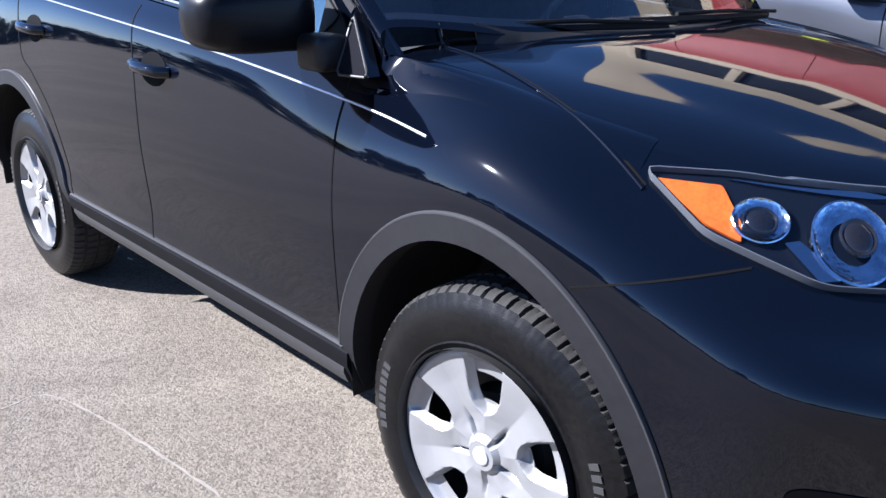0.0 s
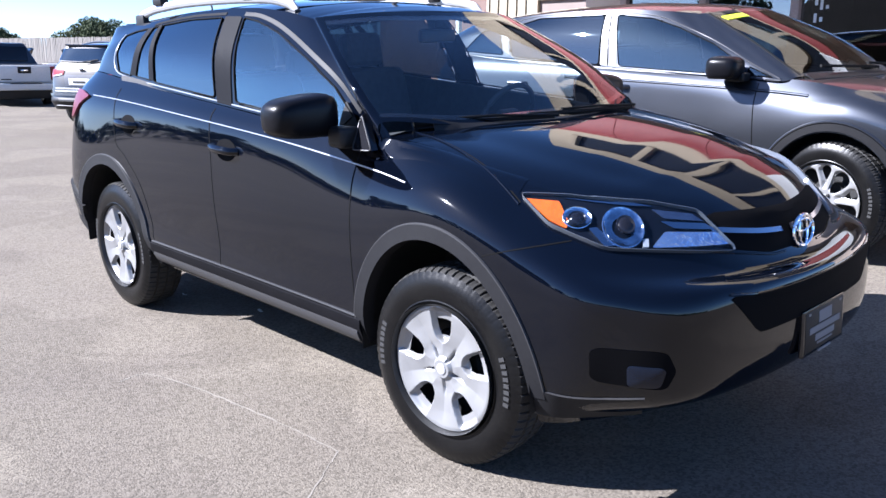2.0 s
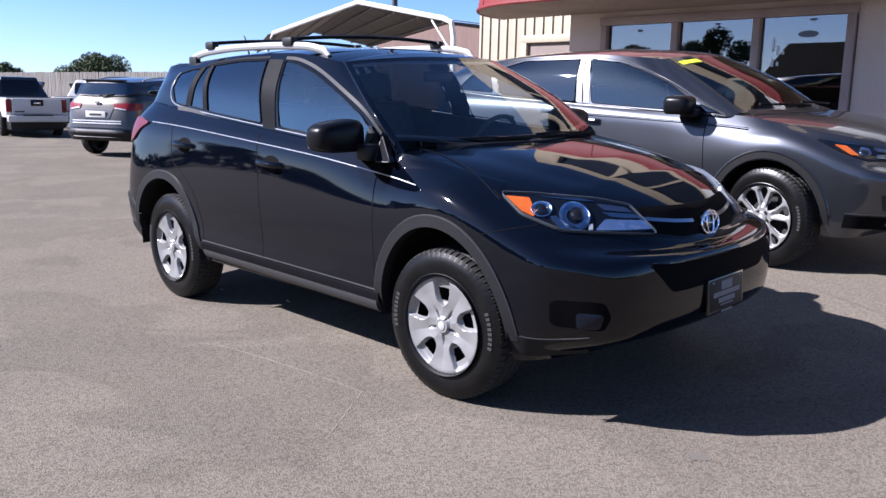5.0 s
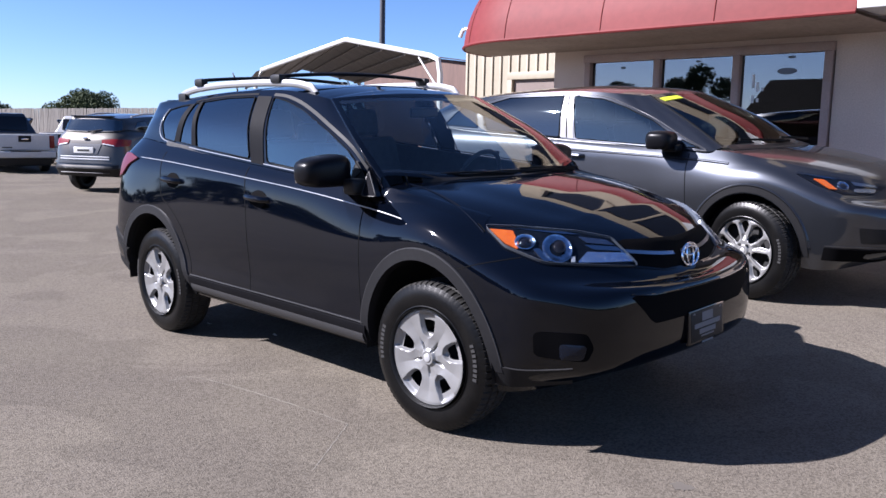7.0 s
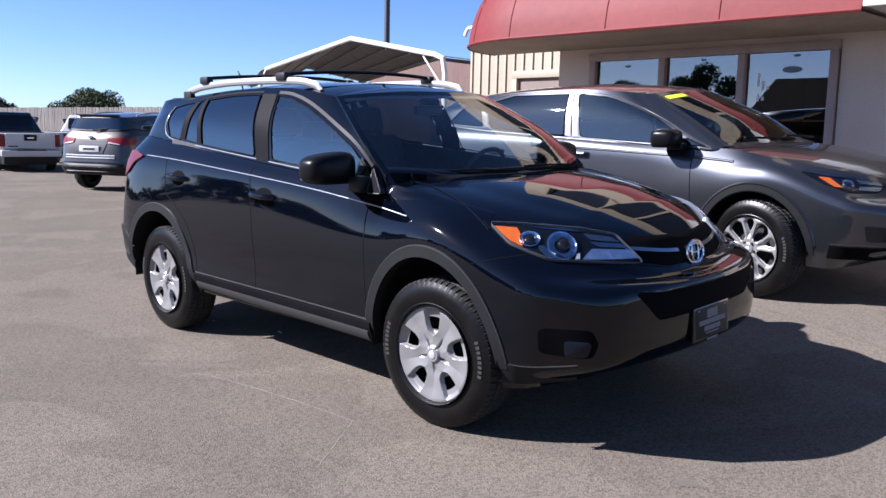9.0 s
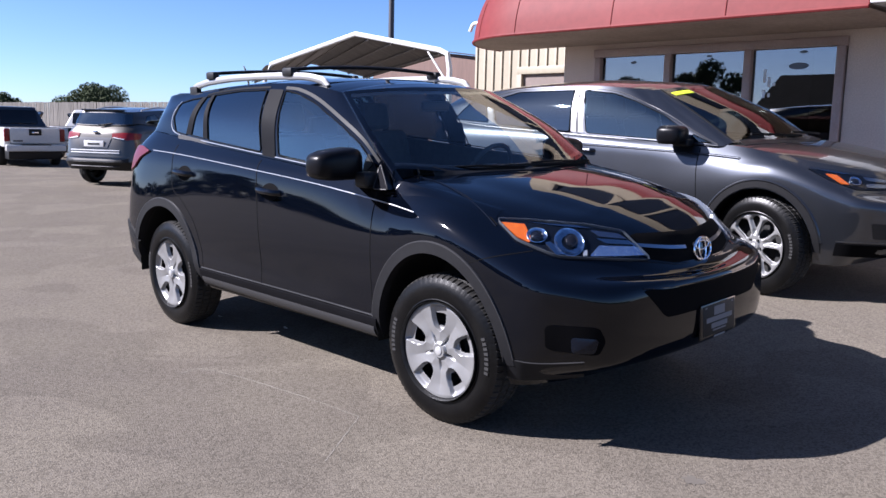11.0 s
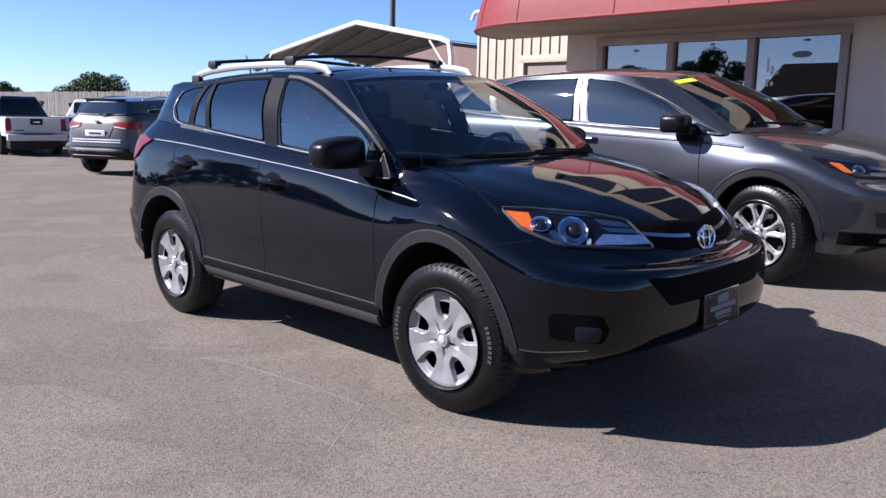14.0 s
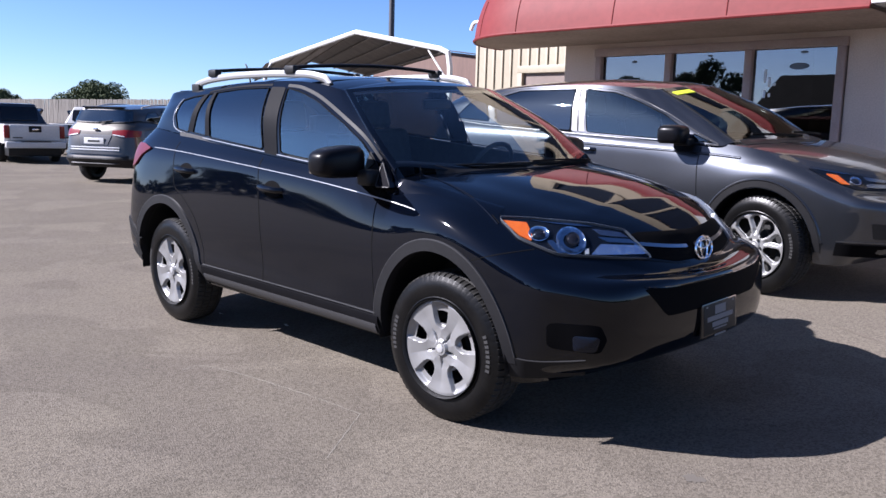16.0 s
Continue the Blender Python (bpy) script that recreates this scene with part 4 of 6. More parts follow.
        bm = boxed((-1.30, s * .765 - .02, .50), (.74, s * .765 + .02, 1.18), .012)
        for v in bm.verts:
            if v.co.z > .9:
                v.co.z += .033 - .08 * v.co.x
        part("door_card", bm, INTERIOR, root)
        part("rear_headrest", boxed((-.05, -.12, 0), (.05, .12, .15), .04, 3, pose(-1.22, s * .38, 1.27)), INTERIOR, root)
    bm = bmesh.new()
    ring = [(0, .185 * math.cos(a), .185 * math.sin(a)) for a in np.linspace(0, 2 * math.pi, 37)]
    tube(bm, ring, .014, 8, caps=False)
    box(bm, (-.02, -.07, -.05), (.02, .07, .05), .02)
    box(bm, (-.01, -.18, -.015), (.01, .18, .015))
    bmesh.ops.transform(bm, matrix=pose(.47, .42, 1.09, 0, 25, 0), verts=bm.verts)
    part("steering_wheel", bm, DASH, root)
    part("rear_view_mirror", boxed((.40, -.11, 1.47), (.43, .11, 1.53), .015), BLACK_PLASTIC, root)
    return root


black_suv()


# ---- ground ----
def lot_height(x, y):
    """The lot is flat where the camera stands and rises towards the building; far off it levels out."""
    far = min(max((x + 7) / 5, 0), 1)
    far = far * far * (3 - 2 * far)
    t = max(y + 0.885, 0.0)
    rise = math.tan(radians(2.2)) * (t if t < 4.4 else 4.4 + (1 - math.exp(-(t - 4.4) / 2)) * 1.0)
    return rise * far


def asphalt():
    m = vary(principled("asphalt", (0.142, 0.124, 0.105), 0.9, spec=0.08), (0.139, 0.1205, 0.1), (0.158, 0.1375, 0.114), 0.45, fine=60, bump=0.6, bump_scale=120, dist=0.008)
    nt = m.node_tree
    n, l = nt.nodes, nt.links
    p = n["Principled BSDF"]
    base = p.inputs["Base Color"].links[0].from_socket
    co = n.new("ShaderNodeTexCoord")
    stone = n.new("ShaderNodeTexVoronoi")                          # aggregate: single chips, light and dark
    stone.inputs["Scale"].default_value = 105
    l.new(co.outputs["Object"], stone.inputs["Vector"])
    grey = n.new("ShaderNodeRGBToBW")
    l.new(stone.outputs["Color"], grey.inputs[0])
    ramp = n.new("ShaderNodeValToRGB")
    for e, (pos, v) in zip([ramp.color_ramp.elements[0], ramp.color_ramp.elements[1], ramp.color_ramp.elements.new(0.72)], ((0.15, 0.50), (0.93, 2.9), (0.66, 1.0))):
        e.position, e.color = pos, (v, v, v * 0.97, 1)
    l.new(grey.outputs[0], ramp.inputs[0])
    mul = n.new("ShaderNodeMixRGB")
    mul.blend_type = "MULTIPLY"
    mul.inputs[0].default_value = 0.8
    l.new(base, mul.inputs[1])
    l.new(ramp.outputs[0], mul.inputs[2])
    stain = n.new("ShaderNodeTexNoise")                            # broad worn and oily patches
    stain.inputs["Scale"].default_value, stain.inputs["Detail"].default_value = 0.9, 5
    l.new(co.outputs["Object"], stain.inputs["Vector"])
    r2 = n.new("ShaderNodeValToRGB")
    r2.color_ramp.elements[0].position, r2.color_ramp.elements[0].color = 0.34, (0.95, 0.945, 0.955, 1)
    r2.color_ramp.elements[1].position, r2.color_ramp.elements[1].color = 0.58, (1.0, 1.0, 0.985, 1)
    l.new(stain.outputs[0], r2.inputs[0])
    m2 = n.new("ShaderNodeMixRGB")
    m2.blend_type = "MULTIPLY"
    m2.inputs[0].default_value = 1.0
    l.new(mul.outputs[0], m2.inputs[1])
    l.new(r2.outputs[0], m2.inputs[2])
    smear = n.new("ShaderNodeTexNoise")                            # faint dark curved smears of tyres
    smear.inputs["Scale"].default_value, smear.inputs["Detail"].default_value, smear.inputs["Distortion"].default_value = 0.55, 3, 1.2
    l.new(co.outputs["Object"], smear.inputs["Vector"])
    r3 = n.new("ShaderNodeValToRGB")
    for e, (pos, v) in zip([r3.color_ramp.elements[0], r3.color_ramp.elements[1], r3.color_ramp.elements.new(0.5)], ((0.47, 1.0), (0.53, 1.0), (0.5, 0.87))):
        e.position, e.color = pos, (v, v, v, 1)
    l.new(smear.outputs[0], r3.inputs[0])
    m3 = n.new("ShaderNodeMixRGB")
    m3.blend_type = "MULTIPLY"
    m3.inputs[0].default_value = 1.0
    l.new(m2.outputs[0], m3.inputs[1])
    l.new(r3.outputs[0], m3.inputs[2])
    l.new(m3.outputs[0], p.inputs["Base Color"])
    return m


ASPHALT = asphalt()


def ground():
    bm = bmesh.new()
    xs = [-400, -150, -70, -40] + [-28 + i * 1.0 for i in range(39)] + [12, 16, 24, 40, 80, 200, 400]
    ys = [-400, -150, -70, -40, -24, -16, -11] + [-8 + i * 0.5 for i in range(36)] + [11, 13, 16, 20, 26, 34, 45, 70, 150, 400]
    vs = [[bm.verts.new((x, y, lot_height(x, y))) for x in xs] for y in ys]
    for j in range(len(ys) - 1):
        for i in range(len(xs) - 1):
            bm.faces.new((vs[j][i], vs[j][i + 1], vs[j + 1][i + 1], vs[j + 1][i]))
    tagged(part("ground", bm, ASPHALT), "worn grey asphalt of the car lot with fine cracks", "asphalt", kind="structure")


ground()
STUCCO = vary(principled("stucco", (0.5964, 0.4919, 0.4186), 0.9), (0.5023, 0.4081, 0.3401), (0.6698, 0.5598, 0.4814), 0.8, fine=60, bump=0.5, bump_scale=90, dist=0.004)
FRAME_PAINT = vary(principled("frame paint", (0.35, 0.266, 0.238), 0.6), (0.308, 0.231, 0.21), (0.392, 0.301, 0.266), 3)
RED_METAL = vary(principled("red awning", (0.124, 0.0172, 0.0162), 0.6, spec=0.2), (0.109, 0.0145, 0.0138), (0.139, 0.0205, 0.0193), 0.7)
SIDING = vary(principled("cream siding", (0.2552, 0.2215, 0.1589), 0.55), (0.236, 0.2023, 0.1421), (0.2745, 0.2408, 0.1758), 0.8)
SHOP_GLASS = glazing("shop glass", (0.35, 0.38, 0.40), 0.15)
WHITE_STEEL = principled("white steel", (0.525, 0.525, 0.511), .5)
TAN = vary(principled("tan stucco", (0.2933, 0.2399, 0.1653), .9), (0.2666, 0.2186, 0.1493), (0.3199, 0.2666, 0.1866), 1.2, fine=50, bump=.3, bump_scale=80)
SOFFIT = vary(principled("soffit boards", (0.2339, 0.1813, 0.1462), .8), (0.1754, 0.1345, 0.1082), (0.2807, 0.2252, 0.1872), 1.1)
DECAL = principled("dark glass decal", (.10, .13, .17), .5)
STICKER = principled("pale notice paper", (.62, .64, .66), .7)
DARK_PANE = principled("dark window pane", (.01, .011, .013), .05)
BY, BX0, BX1 = 7.0, -4.02, 5.0
WX0, WX1, WZ1 = -3.45, 0.18, 2.60


def building():
    b = thing("shop_building", pose(0, 0, 0), "single-storey stucco shop with a red awning and plate glass windows", "building")
    for name, lo, hi in (("wall", (BX0, BY, -.3), (WX0, BY + .25, 4.2)), ("wall", (WX1, BY, -.3), (BX1, BY + .25, 4.2)), ("wall", (WX0, BY, WZ1), (WX1, BY + .25, 4.2)),
                         ("wall", (WX0, BY, -.3), (WX1, BY + .25, .65)), ("side_wall", (BX0, BY + .25, -.3), (BX0 + .25, 16, 4.2)), ("side_wall", (BX1 - .25, BY + .25, -.3), (BX1, 16, 4.2)), ("back_wall", (BX0 + .25, 15.75, -.3), (BX1 - .25, 16, 4.2))):
        part(name, boxed(lo, hi), STUCCO, b, smooth=False)
    part("roof", boxed((BX0, BY, 4.2), (BX1, 16, 4.35)), STUCCO, b, smooth=False)
    part("floor", boxed((BX0 + .25, BY + .25, .15), (BX1 - .25, 15.75, .25)), FRAME_PAINT, b, smooth=False)
    # three panes between wide frame members
    n, w = 3, (WX1 - WX0)
    fr = new("window")
    fr.parent = b
    part("frame", boxed((WX0, BY - .05, WZ1 - .11), (WX1, BY + .12, WZ1), .008), FRAME_PAINT, fr)
    part("frame", boxed((WX0, BY - .05, .65), (WX1, BY + .12, .78), .008), FRAME_PAINT, fr)
    for i in range(n + 1):
        x = WX0 + .07 + (w - .14) * i / n
        part("mullion", boxed((x - .05, BY - .045, .78), (x + .05, BY + .12, WZ1 - .11), .008), FRAME_PAINT, fr)
        if i < n:
            part("pane", boxed((x + .05, BY + .03, .78), (x + (w - .14) / n - .05, BY + .04, WZ1 - .11)), SHOP_GLASS, fr, smooth=False)
    # faint round marks and pale notices on the glass
    for cx, cz, rx, rz in ((-.41, 2.27, .125, .042), (-.36, 2.44, .05, .016), (-1.62, 2.44, .04, .014), (-2.80, 2.40, .045, .018)):
        bm = bmesh.new()
        bmesh.ops.create_cone(bm, cap_ends=True, segments=28, radius1=1, radius2=1, depth=1)
        bmesh.ops.transform(bm, matrix=Matrix.Translation((cx, BY + .0285, cz)) @ Matrix.Diagonal((rx, .002, rz, 1)) @ Matrix.Rotation(math.pi / 2, 4, "X"), verts=bm.verts)
        part("glass_decal", bm, DECAL, fr, smooth=False)
    for cx, z, h in ((-.835, 2.07, .17), (-.775, 2.02, .12), (-.835, 1.88, .10), (-.77, 1.89, .05), (-.71, 2.03, .04)):
        part("glass_notice", boxed((cx - .017, BY + .0265, z), (cx + .017, BY + .0295, z + h), .001), STICKER, fr, smooth=False)
    # awning: a curved red fascia in panels, rounded at its end, with a soffit
    x1, xc, over, rx, z0 = 0.96, -3.6, 1.7, 1.74, 2.685
    prof = cr([(0.0, 0.0), (0.05, 0.30), (0.17, 0.62), (0.36, 0.88), (0.62, 1.02)], np.linspace(0, 4, 13))            # inwards, upwards

    def rim(k, inward):
        """A point of the awning's outline, so far in from its edge: the straight front, then the round end."""
        if k <= 10:
            return x1 + (xc - x1) * k / 10, BY - over + inward
        t = math.pi / 2 * (k - 10) / 12
        return xc - (rx - inward) * math.sin(t), BY - (over - inward) * math.cos(t)
    bm = bmesh.new()
    rows = [[bm.verts.new((*rim(k, p), z0 + q)) for p, q in prof] for k in range(23)]
    for a, c in zip(rows, rows[1:]):
        for k in range(len(prof) - 1):
            bm.faces.new((a[k], c[k], c[k + 1], a[k + 1]))
    bmesh.ops.recalc_face_normals(bm, faces=bm.faces)
    aw = part("awning", bm, RED_METAL, b, "faded red awning with rounded end")
    for k in (0, 3.3, 6.6, 10, 14, 18, 22):
        part("awning_rib", tube(bmesh.new(), [(*rim(k, p - .003), z0 + q) for p, q in prof], .006, 6), RED_METAL, aw)
    part("awning_edge", tube(bmesh.new(), [(*rim(k / 2, 0), z0) for k in range(45)], .022, 6), RED_METAL, aw)
    bm = bmesh.new()
    pts = [rim(k, .02) for k in range(23)] + [(xc, BY), (x1, BY)]
    for z in (z0 + .02, z0 - .012):
        bm.faces.new([bm.verts.new((x, y, z)) for x, y in pts])
    bmesh.ops.recalc_face_normals(bm, faces=bm.faces)
    part("soffit", bm, SOFFIT, aw, smooth=False)
    y0 = BY - over
    part("gooseneck_lamp", tube(bmesh.new(), cr([(-5.38, 6.6, 3.05), (-5.48, 6.6, 3.09), (-5.60, 6.6, 3.08), (-5.67, 6.6, 2.97)], np.linspace(0, 3, 14)), .03, 8), WHITE_STEEL, b, "white bent gooseneck lamp arm")
    # upper storey set above the awning: tan wall with a row of windows
    yu = BY - 1.12
    for lo, hi in (((-3.4, yu, 3.62), (BX1, yu + .3, 3.95)), ((-3.4, yu, 5.25), (BX1, yu + .3, 6.3)), ((-3.4, yu, 3.95), (-2.9, yu + .3, 5.25)), ((4.6, yu, 3.95), (BX1, yu + .3, 5.25))):
        part("upper_wall", boxed(lo, hi), TAN, b, smooth=False)
    part("upper_roof", boxed((-3.4, yu + .3, 6.2), (BX1, 15, 6.3)), TAN, b, smooth=False)
    part("upper_side", boxed((-3.4, yu + .3, 3.62), (-3.1, 15, 6.2)), TAN, b, smooth=False)
    for i in range(5):
        x = -2.9 + 1.5 * i
        w = new("upper_window")
        w.parent = b
        part("pane", boxed((x + .06, yu + .1, 3.97), (x + 1.44, yu + .12, 5.23)), DARK_PANE, w, smooth=False)
        part("window_post", boxed((x - .07, yu - .03, 3.95), (x + .07, yu + .2, 5.25), .01), TAN, w)
    part("sign_box", boxed((x1 + .02, y0 - .05, z0 + .02), (x1 + 1.3, BY - 1.13, 3.45), .02), PAINT_WHITE, b, smooth=False)
    return b


building()


SHED_DOOR = vary(principled("brown door paint", (0.128, 0.096, 0.08), .6), (0.112, 0.084, 0.068), (0.144, 0.108, 0.092), 3)


def cream_shed():
    s = thing("metal_shed", pose(0, 0, 0), "cream ribbed metal shed behind the shop", "shed")
    part("wall", boxed((-7.98, 9.2, -.2), (-4.3, 9.3, 3.4)), SIDING, s, smooth=False)
    part("side_wall", boxed((-7.98, 9.3, -.2), (-7.88, 16, 3.4)), SIDING, s, smooth=False)
    for lo, hi in (((-6.74, 9.06, 2.46), (-5.3, 9.165, 2.60)), ((-6.74, 9.06, -.2), (-6.62, 9.165, 2.46)), ((-5.42, 9.06, -.2), (-5.3, 9.165, 2.46))):
        part("door_frame", boxed(lo, hi, .01), SIDING, s)
    part("door", boxed((-6.62, 9.13, -.2), (-5.42, 9.168, 2.46)), SHED_DOOR, s)
    for i in range(17):
        x = -7.95 + i * .225
        part("rib", boxed((x, 9.17, -.2), (x + .05, 9.2, 3.4), .008), SIDING, s)
    return s


cream_shed()
TIN = vary(principled("weathered tin", (0.12, 0.105, 0.09), .6, .15), (0.072, 0.06, 0.051), (0.174, 0.153, 0.132), 2, stretch=(4.8, 0.24, 0.8))


def carport():
    c = thing("carport", pose(0, 0, 0), "open metal carport with white gable frame", "carport")
    xl, xr, xm, ze, za, y0, y1 = -18.2, -10.30, -13.86, 3.14, 3.78, 10.8, 16.3
    back = -9.6                                             # the carport runs back at a slant
    for a, b2 in (((xl, ze), (xm, za)), ((xm, za), (xr, ze))):
        bm = bmesh.new()
        v = [bm.verts.new(p) for p in ((a[0], y0, a[1]), (b2[0], y0, b2[1]), (b2[0] + back, y1, b2[1]), (a[0] + back, y1, a[1]))]
        bm.faces.new(v)
        bmesh.ops.solidify(bm, geom=bm.faces[:], thickness=.04)
        part("roof_sheet", bm, TIN, c, smooth=False)
        for k in (.15, .4, .65, .9):                        # purlins under the sheet
            px, pz = a[0] + (b2[0] - a[0]) * k, a[1] + (b2[1] - a[1]) * k - .05
            part("purlin", tube(bmesh.new(), [(px, y0, pz), (px + back, y1, pz)], .03, 6), TIN, c)
    for y, o in ((y0 - .02, 0), (y1, back)):
        part("frame", tube(bmesh.new(), [(xl + o, y, 0), (xl + o, y, ze - .35), (xl + .35 + o, y, ze + .03), (xm + o, y, za + .03), (xr - .35 + o, y, ze + .1), (xr - .08 + o, y, ze), (xr + o, y, ze - .35), (xr + o, y, 0)], .065, 8), WHITE_STEEL, c)
        part("brace", tube(bmesh.new(), [(xr + o, y, ze - .75), (xr - .75 + o, y, ze + .08)], .025, 6), WHITE_STEEL, c)
    return c


carport()

CRACK = vary(principled("crack filler", (0.155, 0.137, 0.115), .9), (0.128, 0.112, 0.092), (0.178, 0.158, 0.132), 9, fine=85)
OIL = principled("oil stain", (0.094, 0.082, 0.068), .8)


def crack(line, w, seed, label="thin pale filled crack in the asphalt", material=None):
    rng = random.Random(seed)
    bm = bmesh.new()
    pts = cr([(x, y, 0) for x, y in line], np.linspace(0, len(line) - 1, 14 * (len(line) - 1)))
    rows = []
    for i, p in enumerate(pts):
        x, y = p[0] + rng.uniform(-.003, .003), p[1] + rng.uniform(-.003, .003)
        d = pts[min(i + 1, len(pts) - 1)] - pts[max(i - 1, 0)]
        n = Vector((-d[1], d[0], 0)).normalized() * w * rng.uniform(.25, 1.0)
        rows.append([bm.verts.new((x + k * n.x, y + k * n.y, lot_height(x, y) + .0012)) for k in (-1, 1)])
    for a, b in zip(rows, rows[1:]):
        bm.faces.new((a[0], a[1], b[1], b[0]))
    bmesh.ops.recalc_face_normals(bm, faces=bm.faces)
    tagged(part("pavement_crack", bm, material or CRACK), label, "crack", kind="structure")


crack([(-.2, -1.42), (-.2, -1.28), (.15, -1.19), (.65, -1.13), (1.01, -1.11)], .006, 1)
crack([(1.01, -1.11), (1.15, -1.30), (1.35, -1.57)], .004, 2)
JOINT = vary(principled("brown joint dirt", (0.0952, 0.0756, 0.056), .9), (0.0728, 0.0588, 0.0448), (0.1176, 0.0952, 0.0728), 5)
crack([(1.2, 2.60), (1.34, 2.56), (1.67, 2.45), (2.07, 2.24), (2.45, 2.02), (3.2, 1.62)], .018, 4, "dirt-filled joint across the asphalt", JOINT)


def stain(x, y, r, seed):
    rng = random.Random(seed)
    bm = bmesh.new()
    ring = []
    for k in range(26):
        a = k * 2 * math.pi / 26
        q = r * rng.uniform(.6, 1.1)
        ring.append(bm.verts.new((x + q * math.cos(a), y + .8 * q * math.sin(a), lot_height(x, y) + .0022)))
    bm.faces.new(ring)
    tagged(part("oil_stain", bm, OIL), "small dark oil stain on the asphalt", "stain", kind="structure")


stain(2.51, -.59, .055, 5)


# ---- the other vehicles ----
def stretched(rings, sx, sw, sz, rear=1.0, dz=0.0):
    return [[(x * sx if x > -1.2 else (-1.2 + (x + 1.2) * rear) * sx, w * sw, z * sz + dz) for x, w, z in r] for r in rings]


GREY_GLASS_FOOT = [(-2.50, 0, 1.31), (-2.47, .50, 1.31), (-2.35, .72, 1.32), (-1.95, .82, 1.33), (-1.15, .86, 1.29), (-.35, .875, 1.24), (.35, .88, 1.20), (.72, .88, 1.18), (.965, .872, 1.165), (1.05, .78, 1.195), (1.21, .48, 1.205), (1.28, .22, 1.20), (1.30, 0, 1.20)]
GREY_GLASS_MIDDLE = [(-2.38, 0, 1.48), (-2.35, .47, 1.48), (-2.22, .67, 1.49), (-1.8, .77, 1.51), (-1.1, .80, 1.49), (-.4, .812, 1.455), (.22, .80, 1.425), (.45, .785, 1.40), (.60, .758, 1.378), (.70, .68, 1.397), (.86, .43, 1.43), (.93, .2, 1.435), (.95, 0, 1.435)]
GREY_ROOF_EDGE = [(-2.18, 0, 1.62), (-2.15, .42, 1.61), (-2.02, .58, 1.60), (-1.65, .665, 1.63), (-1.0, .70, 1.67), (-.4, .70, 1.675), (-.05, .67, 1.655), (.10, .62, 1.64), (.17, .605, 1.63), (.235, .55, 1.635), (.34, .36, 1.656), (.38, .17, 1.665), (.40, 0, 1.665)]
GREY_GREEN = [GREY_GLASS_FOOT, GREY_GLASS_MIDDLE, GREY_ROOF_EDGE]


